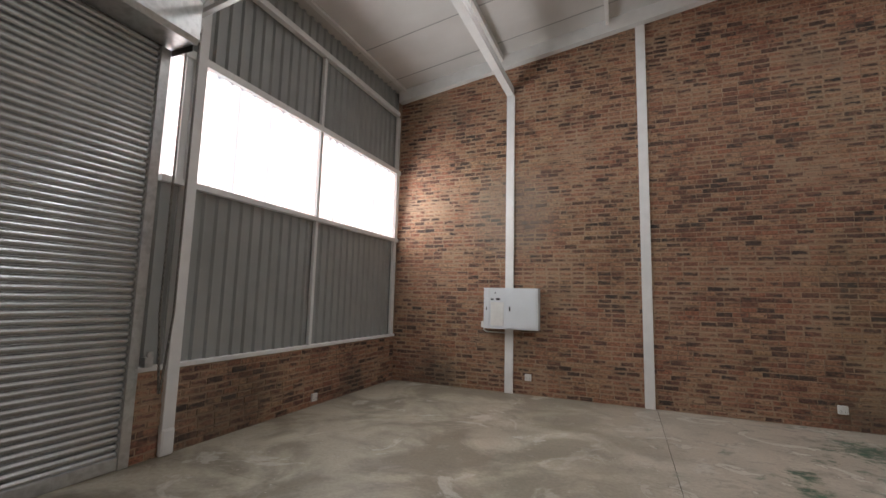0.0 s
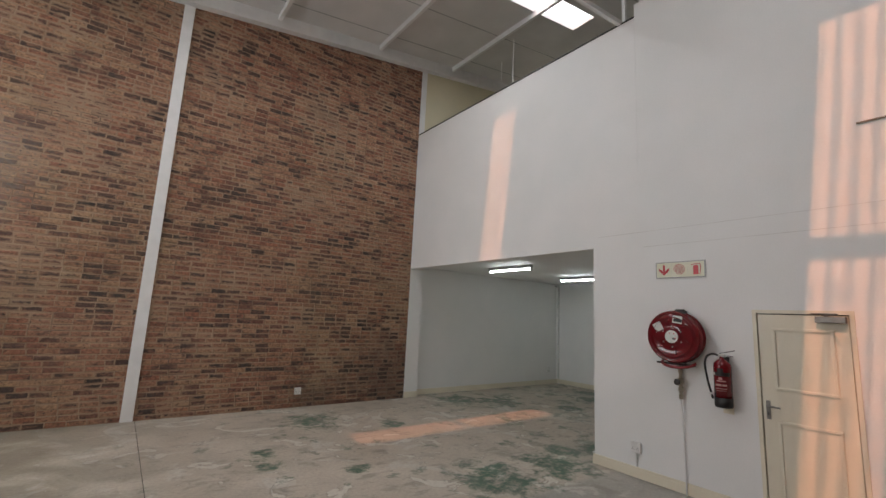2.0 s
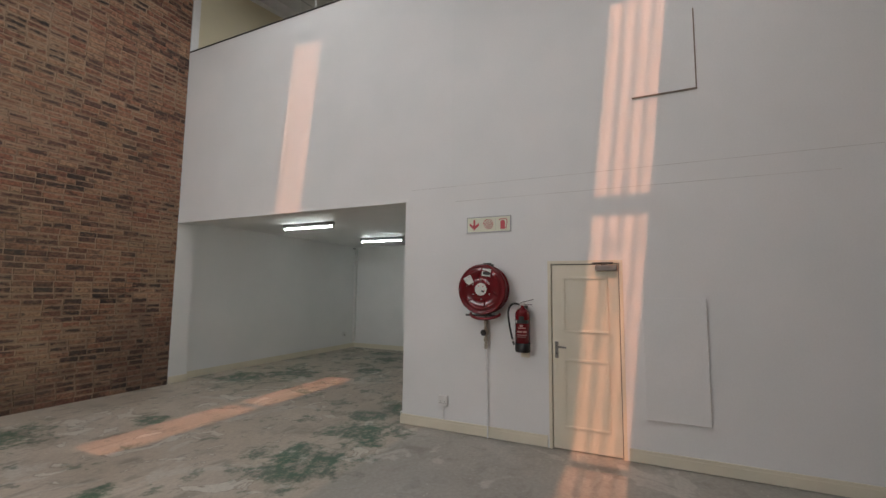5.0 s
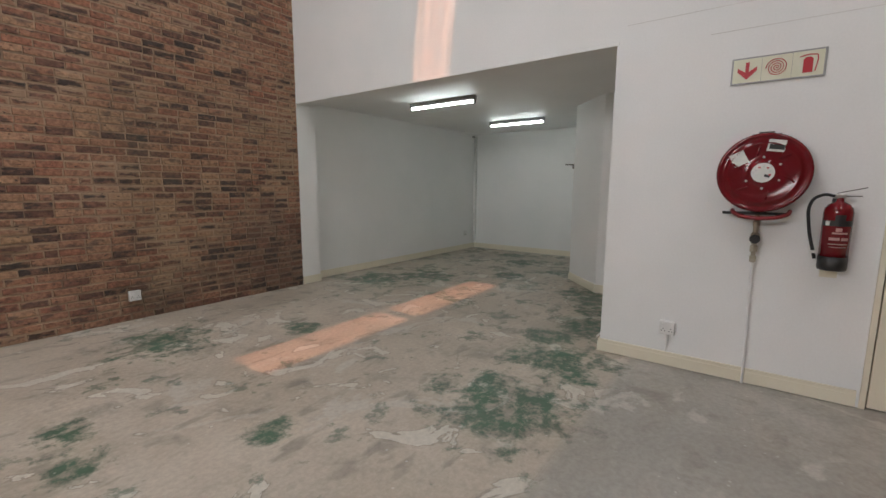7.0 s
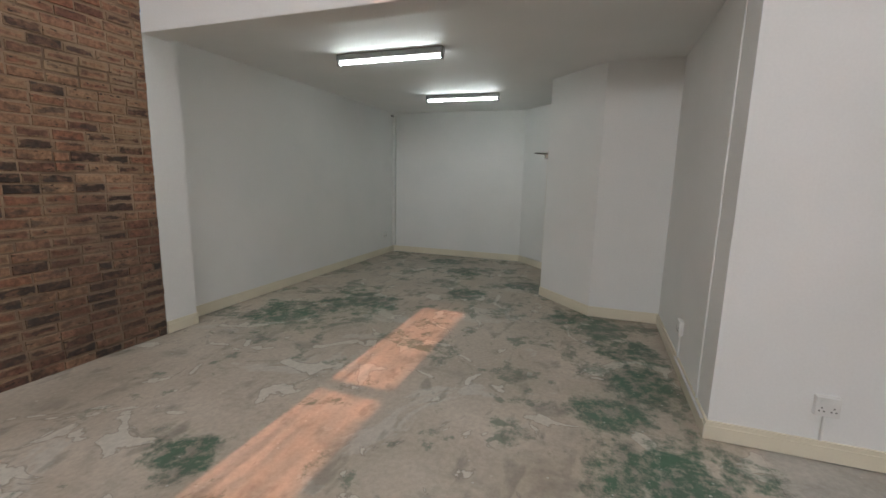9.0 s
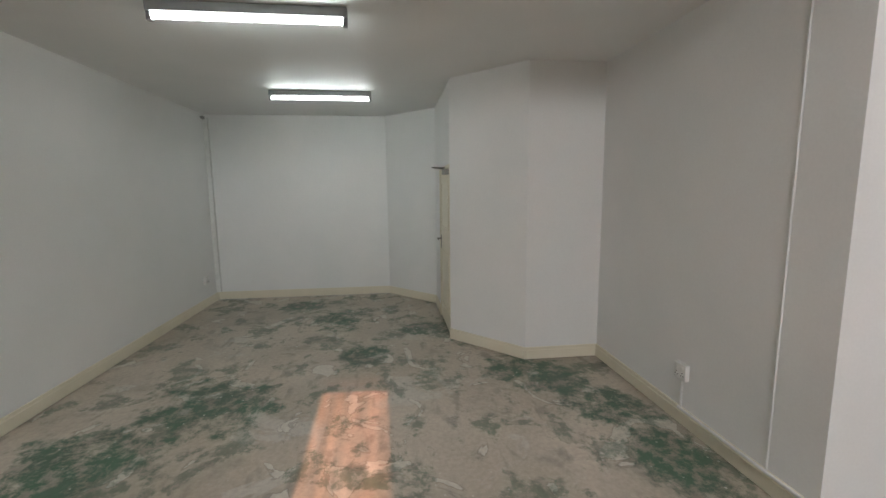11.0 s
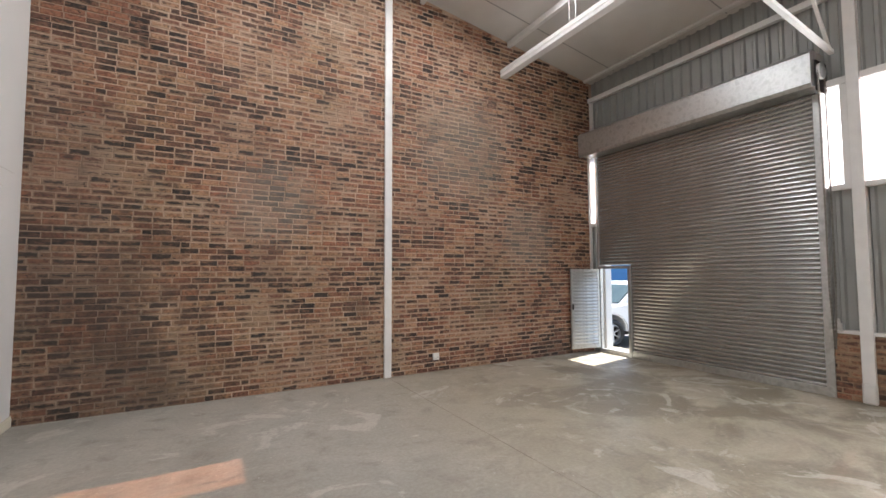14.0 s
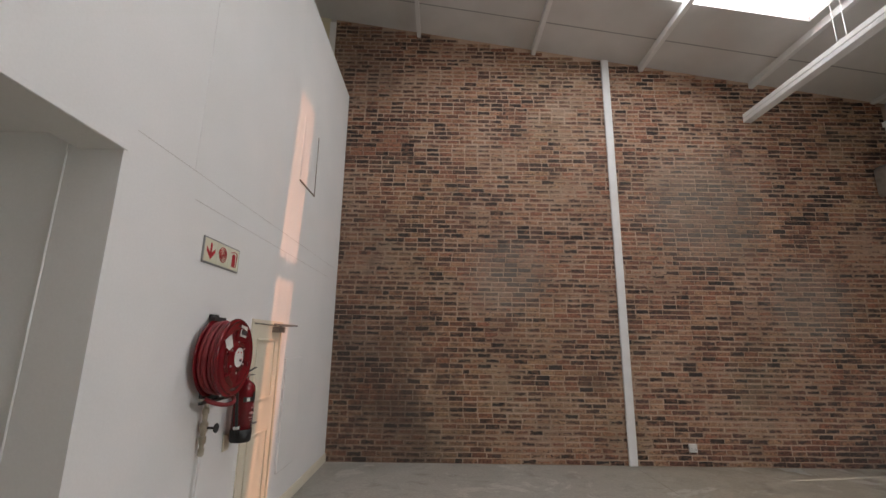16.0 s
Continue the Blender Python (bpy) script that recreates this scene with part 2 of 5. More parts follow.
def brick_material(name, per_object, tone, paste_tones, cover):
    """Clay stock brick: each brick its own tone, darker flashed bricks in drifts, ragged mortar smears from the joints,
    pits, soot, other dark marks and lime bloom.
    """
    m = bpy.data.materials.new(name)
    m.use_nodes = True
    nt = m.node_tree
    nd, ln = nt.nodes, nt.links.new
    b = nd["Principled BSDF"]
    b.inputs["Roughness"].default_value = 0.88
    geo = nd.new("ShaderNodeNewGeometry")
    rnd = nd.new("ShaderNodeObjectInfo").outputs["Random"] if per_object else geo.outputs["Random Per Island"]
    pos = geo.outputs["Position"]

    def noise_at(scale, detail=3, stretch=None, rough=0.5):
        n = nd.new("ShaderNodeTexNoise")
        n.inputs["Scale"].default_value, n.inputs["Detail"].default_value = scale, detail
        n.inputs["Roughness"].default_value = rough
        if stretch:
            mp = nd.new("ShaderNodeMapping")
            mp.inputs["Scale"].default_value = stretch
            ln(pos, mp.inputs[0])
            ln(mp.outputs[0], n.inputs["Vector"])
        else:
            ln(pos, n.inputs["Vector"])
        return n.outputs[0]

    def calc(op, *vals):
        n = nd.new("ShaderNodeMath")
        n.operation = op
        for k, v in enumerate(vals):
            if isinstance(v, float):
                n.inputs[k].default_value = v
            else:
                ln(v, n.inputs[k])
        return n.outputs[0]

    def ease(v, lo, hi, a=0.0, c=1.0):
        n = nd.new("ShaderNodeMapRange")
        n.interpolation_type = "SMOOTHSTEP"
        for k, x in enumerate((lo, hi, a, c)):
            n.inputs[k + 1].default_value = x
        ln(v, n.inputs[0])
        return n.outputs[0]

    def blend(f, a, c, mode="MIX"):
        n = nd.new("ShaderNodeMixRGB")
        n.blend_type = mode
        for k, v in ((0, f), (1, a), (2, c)):
            if isinstance(v, tuple):
                n.inputs[k].default_value = (*v, 1)
            elif isinstance(v, float):
                n.inputs[k].default_value = v
            else:
                ln(v, n.inputs[k])
        return n.outputs[0]

    # each brick's own tone, shifted by broad drifts of darker firing
    drift = calc("MULTIPLY", calc("SUBTRACT", noise_at(0.7, 4, (0.7, 0.7, 1.5), 0.6), 0.5), 1.05)
    key = calc("ADD", calc("MULTIPLY", rnd, 1.05), calc("ADD", drift, tone))
    ramp = nd.new("ShaderNodeValToRGB")
    tones = [(0.00, (0.028, 0.022, 0.021)), (0.18, (0.050, 0.035, 0.030)), (0.34, (0.098, 0.054, 0.042)), (0.50, (0.175, 0.080, 0.054)), (0.64, (0.285, 0.122, 0.074)), (0.78, (0.300, 0.160, 0.098)), (0.90, (0.390, 0.235, 0.145)), (1.0, (0.300, 0.155, 0.098))]
    while len(ramp.color_ramp.elements) < len(tones):
        ramp.color_ramp.elements.new(0.5)
    for e, (p, c) in zip(ramp.color_ramp.elements, tones):
        e.position, e.color = p, (*c, 1)
    ln(key, ramp.inputs[0])
    col = ramp.outputs[0]
    # flashing inside the brick
    fine = noise_at(24.0, 6, None, 0.62)
    cloud = noise_at(9.0, 4, (0.8, 0.8, 1.8), 0.6)
    col = blend(ease(cloud, 0.46, 0.64, 0.0, 0.55), col, (0.30, 0.155, 0.098))
    col = blend(ease(noise_at(7.0, 3, (0.7, 0.7, 1.6)), 0.55, 0.68, 0.0, 0.7), col, (0.055, 0.043, 0.038))
    sc = nd.new("ShaderNodeVectorMath")
    sc.operation = "SCALE"
    ln(col, sc.inputs[0])
    ln(ease(fine, 0.3, 0.7, 0.62, 1.38), sc.inputs[3])
    col = sc.outputs[0]
    # mortar dragged over the arrises, and in places over whole bricks
    uv = nd.new("ShaderNodeSeparateXYZ")
    ln(nd.new("ShaderNodeUVMap").outputs[0], uv.inputs[0])
    du = calc("MULTIPLY", calc("SUBTRACT", 0.5, calc("ABSOLUTE", calc("SUBTRACT", uv.outputs[0], 0.5))), 0.22)
    dv = calc("MULTIPLY", calc("SUBTRACT", 0.5, calc("ABSOLUTE", calc("SUBTRACT", uv.outputs[1], 0.5))), 0.07)
    depth = calc("MINIMUM", du, dv)
    ragged = calc("MULTIPLY", calc("SUBTRACT", noise_at(20.0, 5, (0.6, 0.6, 1.2), 0.6), 0.5), 0.065)
    broad = calc("MULTIPLY", calc("SUBTRACT", noise_at(0.9, 5, (0.8, 0.8, 1.3), 0.65), 0.47), 0.15)
    odd = calc("MULTIPLY", calc("SUBTRACT", calc("FRACT", calc("MULTIPLY", rnd, 17.3)), 0.5), 0.022)
    reach = calc("ADD", calc("ADD", ragged, broad), odd)
    smear = ease(calc("SUBTRACT", reach, depth), -0.008, 0.006, 0.0, cover)
    paste = blend(ease(noise_at(3.0, 5), 0.35, 0.65), *paste_tones)
    col = blend(smear, col, paste)
    # pits
    col = blend(ease(noise_at(27.0, 3, (0.8, 0.8, 1.5)), 0.63, 0.68, 0.0, 0.85), col, (0.03, 0.025, 0.022))
    # damp and olive weathering
    col = blend(ease(noise_at(0.75, 5), 0.58, 0.74, 0.0, 0.45), col, (0.085, 0.075, 0.058))
    col = blend(ease(noise_at(0.45, 3), 0.45, 0.65, 0.0, 0.4), col, (0.80, 0.96, 0.84), "MULTIPLY")
    for place, radius in BLOOM:
        d = nd.new("ShaderNodeVectorMath")
        d.operation = "DISTANCE"
        d.inputs[1].default_value = place
        ln(pos, d.inputs[0])
        f = ease(calc("ADD", calc("DIVIDE", d.outputs["Value"], radius), calc("MULTIPLY", calc("SUBTRACT", fine, 0.5), 1.4)), 1.0, 0.35, 0.0, 0.42)
        col = blend(f, col, (0.27, 0.25, 0.215))
    ln(darkened(nt, col), b.inputs["Base Color"])
    bp = nd.new("ShaderNodeBump")
    bp.inputs["Strength"].default_value, bp.inputs["Distance"].default_value = 0.6, 0.006
    ln(calc("ADD", fine, calc("MULTIPLY", smear, -0.5)), bp.inputs["Height"])
    ln(bp.outputs[0], b.inputs["Normal"])
    return m


WARM = (0.18, ((0.33, 0.205, 0.130), (0.42, 0.29, 0.195)), 0.72)
PALE = (-0.02, ((0.35, 0.22, 0.148), (0.46, 0.325, 0.235)), 0.72)
BRICK = {"north": brick_material("clay_brick", False, *WARM), "south": brick_material("dark_clay_brick", False, *PALE)}
BRICK_PIECE = {"north": brick_material("clay_brick_piece", True, *WARM), "south": brick_material("dark_clay_brick_piece", True, *PALE)}
BRICK["west"], BRICK_PIECE["west"] = BRICK["north"], BRICK_PIECE["north"]

# remains of green floor paint: x, y, radius
GREEN = [(2.74, 6.8, 0.50), (4.74, 3.3, 0.50), (3.72, 3.34, 0.55), (2.44, 4.42, 0.17), (1.65, 5.48, 0.16), (3.87, 6.07, 0.25), (6.29, 7.3, 0.5), (9.4, 5.97, 0.45), (8.0, 5.57, 0.32), (7.48, 4.09, 0.35), (5.86, 3.42, 0.4), (7.12, 6.74, 0.55), (8.84, 4.76, 0.35), (1.56, 4.95, 0.2), (6.6, 3.45, 0.38), (5.35, 3.65, 0.33), (7.2, 3.75, 0.38), (10.2, 6.6, 0.4)]


def floor_material():
    """Screeded concrete: tan and grey mottling, chipped skim, dark scuffs, and green paint where it has not yet worn off."""
    m = bpy.data.materials.new("worn_concrete_floor")
    m.use_nodes = True
    nt = m.node_tree
    nd, ln = nt.nodes, nt.links.new
    b = nd["Principled BSDF"]
    pos = nd.new("ShaderNodeNewGeometry").outputs["Position"]
    sep = nd.new("ShaderNodeSeparateXYZ")
    ln(pos, sep.inputs[0])

    def nz(scale, detail=5, distort=0.0, rough=0.5):
        n = nd.new("ShaderNodeTexNoise")
        n.inputs["Scale"].default_value, n.inputs["Detail"].default_value = scale, detail
        n.inputs["Distortion"].default_value, n.inputs["Roughness"].default_value = distort, rough
        ln(pos, n.inputs["Vector"])
        return n.outputs[0]

    def ease(v, lo, hi, a=0.0, c=1.0):
        n = nd.new("ShaderNodeMapRange")
        n.interpolation_type = "SMOOTHSTEP"
        for k, x in enumerate((lo, hi, a, c)):
            n.inputs[k + 1].default_value = x
        ln(v, n.inputs[0])
        return n.outputs[0]

    def calc(op, a, c):
        n = nd.new("ShaderNodeMath")
        n.operation = op
        for k, v in enumerate((a, c)):
            if isinstance(v, (int, float)):
                n.inputs[k].default_value = v
            else:
                ln(v, n.inputs[k])
        return n.outputs[0]

    def blend(f, a, c):
        n = nd.new("ShaderNodeMixRGB")
        for k, v in ((0, f), (1, a), (2, c)):
            if isinstance(v, tuple):
                n.inputs[k].default_value = (*v, 1)
            elif isinstance(v, float):
                n.inputs[k].default_value = v
            else:
                ln(v, n.inputs[k])
        return n.outputs[0]

    big, mid, fine = nz(0.75, 7, 0.5, 0.6), nz(2.6, 8, 0.4, 0.6), nz(26, 8, 0, 0.65)
    old = calc("MULTIPLY", ease(sep.outputs["Y"], 2.72, 2.86), ease(sep.outputs["X"], -1.2, 1.6))
    grey = blend(ease(big, 0.35, 0.65), (0.325, 0.312, 0.278), (0.43, 0.412, 0.37))
    tan = blend(ease(big, 0.35, 0.65), (0.44, 0.385, 0.315), (0.53, 0.47, 0.395))
    olive = blend(ease(big, 0.35, 0.65), (0.335, 0.300, 0.235), (0.445, 0.405, 0.325))
    grey = blend(ease(sep.outputs["X"], 2.2, -0.6), grey, olive)
    col = blend(old, grey, tan)
    col = blend(calc("MULTIPLY", ease(mid, 0.52, 0.72), 0.55), col, (0.21, 0.19, 0.16))
    oily = calc("MULTIPLY", ease(nz(0.8, 7, 0.6, 0.6), 0.41, 0.58), ease(sep.outputs["X"], 1.5, -3.0, 0.18, 0.85))
    col = blend(oily, col, (0.17, 0.145, 0.105))
    col = blend(calc("MULTIPLY", ease(nz(1.1, 9, 1.2, 0.62), 0.57, 0.63), 0.62), col, (0.53, 0.51, 0.46))
    scuff = nd.new("ShaderNodeTexNoise")
    scuff.inputs["Scale"].default_value, scuff.inputs["Detail"].default_value, scuff.inputs["Distortion"].default_value = 4.6, 7, 0.25
    mp = nd.new("ShaderNodeMapping")
    mp.inputs["Scale"].default_value, mp.inputs["Rotation"].default_value = (0.55, 1.25, 1), (0, 0, 0.35)
    ln(pos, mp.inputs[0])
    ln(mp.outputs[0], scuff.inputs["Vector"])
    col = blend(calc("MULTIPLY", ease(scuff.outputs[0], 0.57, 0.68), calc("ADD", calc("MULTIPLY", old, 0.28), 0.16)), col, (0.15, 0.14, 0.115))
    # chipped skim with dark rims, only on the old part
    chip = nz(1.9, 7, 1.4, 0.50)
    near = calc("ADD", calc("MULTIPLY", old, 0.85), 0.15)
    col = blend(calc("MULTIPLY", calc("MULTIPLY", ease(chip, 0.588, 0.606), near), 0.45), col, (0.16, 0.145, 0.12))
    col = blend(calc("MULTIPLY", calc("MULTIPLY", ease(chip, 0.606, 0.622), near), 0.85), col, (0.60, 0.57, 0.50))
    # green paint
    warp = calc("MULTIPLY", calc("SUBTRACT", nz(3.1, 10, 0.15, 0.70), 0.5), 4.2)
    worn = None
    for gx, gy, gr in GREEN:
        d = nd.new("ShaderNodeVectorMath")
        d.operation = "DISTANCE"
        ln(pos, d.inputs[0])
        d.inputs[1].default_value = (gx, gy, 0)
        one = ease(calc("ADD", calc("DIVIDE", d.outputs["Value"], gr), warp), 1.1, 0.5)
        worn = one if worn is None else calc("MAXIMUM", worn, one)
    patchy = ease(nz(7.0, 10, 0.1, 0.74), 0.40, 0.54)
    inside = ease(sep.outputs["X"], 4.6, 6.0, 0.585, 0.525)
    scatter = calc("MULTIPLY", ease(calc("SUBTRACT", nz(2.4, 10, 0.2, 0.66), inside), 0.0, 0.06), calc("MULTIPLY", old, 0.6))
    green = calc("MULTIPLY", calc("MAXIMUM", worn, scatter), patchy)
    col = blend(calc("MULTIPLY", calc("MAXIMUM", worn, scatter), 0.45), col, (0.12, 0.115, 0.09))
    col = blend(calc("MULTIPLY", green, 0.9), col, blend(ease(mid, 0.35, 0.65), (0.034, 0.125, 0.072), (0.065, 0.115, 0.082)))
    # white paint specks
    vo = nd.new("ShaderNodeTexVoronoi")
    vo.inputs["Scale"].default_value = 11.0
    ln(pos, vo.inputs["Vector"])
    col = blend(calc("MULTIPLY", ease(vo.outputs["Distance"], 0.11, 0.07), calc("ADD", calc("MULTIPLY", ease(nz(1.3, 3), 0.48, 0.6), 0.5), calc("MULTIPLY", worn, 0.4))), col, (0.66, 0.65, 0.61))
    sc = nd.new("ShaderNodeVectorMath")
    sc.operation = "SCALE"
    ln(col, sc.inputs[0])
    ln(ease(fine, 0.3, 0.7, 0.90, 1.10), sc.inputs[3])
    ln(sc.outputs[0], b.inputs["Base Color"])
    ln(ease(big, 0.3, 0.7, 0.36, 0.6), b.inputs["Roughness"])
    bp = nd.new("ShaderNodeBump")
    bp.inputs["Strength"].default_value, bp.inputs["Distance"].default_value = 0.35, 0.006
    ln(calc("ADD", calc("MULTIPLY", fine, 0.12), calc("MULTIPLY", ease(chip, 0.59, 0.62), 0.7)), bp.inputs["Height"])
    ln(bp.outputs[0], b.inputs["Normal"])
    return m


CONCRETE = floor_material()
SKY_SHEET = translucent_sheet("skylight_sheet", (0.225, 0.094, 0.05))
WIN_SHEET = translucent_sheet("window_sheet", (0.13, 0.045, 0.018))


# ---- building helpers ----
def mesh_of(bm, name, mat, smooth=False):
    me = bpy.data.meshes.new(name)
    bm.to_mesh(me)
    bm.free()
    if smooth:
        for p in me.polygons:
            p.use_smooth = True
    if mat:
        me.materials.append(mat)
    return me


def part(name, bm, mat, parent=None, label="", smooth=False):
    ob = new(name, mesh_of(bm, name, mat, smooth))
    if parent:
        ob.parent = parent
        ob.matrix_parent_inverse = parent.matrix_world.inverted()
    if label:
        tagged(ob, label)
    return ob


def thing(name, label, category, at=(0, 0, 0), group="", kind=""):
    ob = new(name)
    ob.empty_display_size = 0.1
    ob.matrix_world = Matrix.Translation(at)
    return tagged(ob, label, category, group, kind)


def box(bm, x0, y0, z0, x1, y1, z1, bevel=0.0, m=None):
    vs = [bm.verts.new((x, y, z)) for x in (x0, x1) for y in (y0, y1) for z in (z0, z1)]
    fs = [bm.faces.new([vs[k] for k in f]) for f in ((0, 1, 3, 2), (4, 6, 7, 5), (0, 4, 5, 1), (2, 3, 7, 6), (0, 2, 6, 4), (1, 5, 7, 3))]
    if m:
        bmesh.ops.transform(bm, matrix=m, verts=vs)
    if bevel:
        es = list({e for f in fs for e in f.edges})
        bmesh.ops.bevel(bm, geom=es, offset=bevel, segments=2, affect="EDGES", profile=0.5)
    return bm


def boxes(*bs, bevel=0.0):
    bm = bmesh.new()
    for b in bs:
        box(bm, *b, bevel=bevel)
    return bm


def sloped(x0, x1, y0, y1, low, high):
    """A board that follows the roof's slope; low and high are metres from the ceiling's underside."""
    bm = bmesh.new()
    vs = [bm.verts.new((x, y, roof_z(x, y) + d)) for x in (x0, x1) for y in (y0, y1) for d in (low, high)]
    for f in ((0, 1, 3, 2), (4, 6, 7, 5), (0, 4, 5, 1), (2, 3, 7, 6), (0, 2, 6, 4), (1, 5, 7, 3)):
        bm.faces.new([vs[k] for k in f])
    return bm


def tube(bm, pts, r, seg=10, caps=True):
    """A round bar through the points."""
    rings = []
    pts = [Vector(p) for p in pts]
    up = None
    for k, p in enumerate(pts):
        d = (pts[min(k + 1, len(pts) - 1)] - pts[max(k - 1, 0)]).normalized()
        side = d.orthogonal().normalized() if up is None else (up - d * up.dot(d)).normalized()
        up = side
        other = d.cross(side)
        rings.append([bm.verts.new(p + r * (math.cos(a) * side + math.sin(a) * other)) for a in [2 * math.pi * i / seg for i in range(seg)]])
    for a, b in zip(rings, rings[1:]):
        for i in range(seg):
            bm.faces.new((a[i], a[(i + 1) % seg], b[(i + 1) % seg], b[i]))
    if caps:
        bm.faces.new(rings[0][::-1])
        bm.faces.new(rings[-1])
    return bm


def bar(bm, a, b, w, h):
    """A square bar from a to b, w wide and h deep."""
    a, b = Vector(a), Vector(b)
    d = b - a
    m = Matrix.Translation(a) @ d.to_track_quat("Y", "Z").to_matrix().to_4x4()
    return box(bm, -w / 2, 0, -h / 2, w / 2, d.length, h / 2, m=m)


def lathe(bm, profile, seg=24, m=None):
    """Turns (radius, height) pairs round the z axis."""
    rings = []
    for r, z in profile:
        rings.append([bm.verts.new((r * math.cos(2 * math.pi * i / seg), r * math.sin(2 * math.pi * i / seg), z)) for i in range(seg)] if r > 1e-5 else [bm.verts.new((0, 0, z))])
    for a, b in zip(rings, rings[1:]):
        for i in range(seg):
            j = (i + 1) % seg
            if len(a) == 1 and len(b) == 1:
                continue
            if len(a) == 1:
                bm.faces.new((a[0], b[j], b[i]))
            elif len(b) == 1:
                bm.faces.new((a[i], a[j], b[0]))
            else:
                bm.faces.new((a[i], a[j], b[j], b[i]))
    if m:
        bmesh.ops.transform(bm, matrix=m, verts=[v for r in rings for v in r])
    return bm


def ribbed(y0, y1, z0, z1, x, depth=0.036, pitch=0.19, thick=0.004, m=None):
    """Ribbed sheet in a plane across x: flat pans with trapezoid ribs that stand towards +x."""
    bm = bmesh.new()
    prof = []
    y = y0
    while y < y1 - 1e-4:
        for f, d in ((0.0, 0), (0.52, 0), (0.64, 1), (0.86, 1), (0.98, 0)):
            yy = y + f * pitch
            if yy <= y1:
                prof.append((yy, d * depth))
        y += pitch
    prof.append((y1, 0))
    for o in (0, -thick):
        row = [(bm.verts.new((x + d + o, yy, z0)), bm.verts.new((x + d + o, yy, z1))) for yy, d in prof]
        for (a, b), (c, e) in zip(row, row[1:]):
            bm.faces.new((a, c, e, b) if o == 0 else (a, b, e, c))
    if m:
        bmesh.ops.transform(bm, matrix=m, verts=bm.verts)
    return bm


# ---- setting: floor, walls, roof ----
floor = tagged(part("floor", boxes((W - 0.3, S - 0.3, -0.3, 12.4, 9.4, -0.012)), DARK), "worn grey concrete floor with peeled green paint", "floor", kind="structure")
JX, JY, GAP, GAPY = 0.36, 2.79, 0.004, 0.001
for x0, x1 in ((W - 0.3, JX - GAP), (JX + GAP, 12.4)):
    for y0, y1 in ((S - 0.3, JY - GAPY), (JY + GAPY, 9.4)):
        part("slab", boxes((x0, y0, -0.2, x1, y1, 0)), CONCRETE, floor)

STEP_Y, TOP_N, TOP_S = 2.40, 6.17, 6.36
OPEN_Y, OPEN_TOP = 3.08, 2.89
wall_north = tagged(part("wall_north", boxes((W - 0.25, N + 0.007, -0.1, E, N + 0.24, 8.4)), MORTAR), "tall red-brown face brick wall with flashed dark bricks", "wall", kind="structure")
wall_south = tagged(part("wall_south", boxes((W - 0.25, S - 0.24, -0.1, 5.6, S - 0.007, 8.4)), MORTAR_PALE), "tall red-brown face brick wall with sooty stains", "wall", kind="structure")
wall_east = tagged(part("wall_east", boxes((E, OPEN_Y, OPEN_TOP, E + 0.25, N - 0.003, TOP_N), (E, S, OPEN_TOP, E + 0.25, OPEN_Y, TOP_N), (E, S, TOP_N, E + 0.25, STEP_Y, TOP_S), (E, 1.19, 0, E + 0.25, OPEN_Y, OPEN_TOP), (E, 0.40, 2.06, E + 0.25, 1.19, OPEN_TOP), (E, S, 0, E + 0.25, 0.40, OPEN_TOP)), WHITE_WALL), "white painted partition wall with an open bay", "wall", kind="structure")
part("coping", boxes((E - 0.006, STEP_Y, TOP_N, E + 0.26, N - 0.003, TOP_N + 0.025)), DARK, wall_east, "dark capping along the wall top")
part("coping", boxes((E - 0.006, S, TOP_S, E + 0.26, STEP_Y, TOP_S + 0.012)), WHITE_WALL, wall_east)
for k, b in enumerate(((E - 0.002, -1.75, 3.045, E, 3.0, 3.050), (E - 0.002, -1.45, 2.845, E, 2.35, 2.850), (E - 0.003, 2.395, 3.05, E, 2.407, TOP_N))):
    part("plaster_joint", boxes(b), HAIRLINE if k < 2 else WHITE_WALL, wall_east, "hairline joint in the plaster")
part("plaster_lip", boxes((E - 0.012, OPEN_Y - 0.02, OPEN_TOP, E, N - 0.003, OPEN_TOP + 0.035), bevel=0.004), WHITE_WALL, wall_east)
bm = bmesh.new()
box(bm, E - 0.024, -0.35, 0.44, E, 0.21, 1.66, bevel=0.003)
part("cover_plate", bm, WHITE_WALL, wall_east, "painted-over blanking plate")
bm = boxes((E - 0.004, -0.35, 3.825, E, 0.25, 4.68))
part("cover_plate", bm, WHITE_WALL, wall_east, "painted-over blanking plate")
part("plate_edge", boxes((E - 0.016, -0.36, 3.812, E, 0.255, 3.826), (E - 0.012, -0.362, 3.826, E, -0.35, 4.69)), RAW_EDGE, wall_east, "bare brown board edge")
part("plate_edge", boxes((E - 0.022, -0.356, 0.44, E, -0.351, 1.66), (E - 0.022, -0.35, 0.434, E, 0.21, 0.439)), CEILING, wall_east)

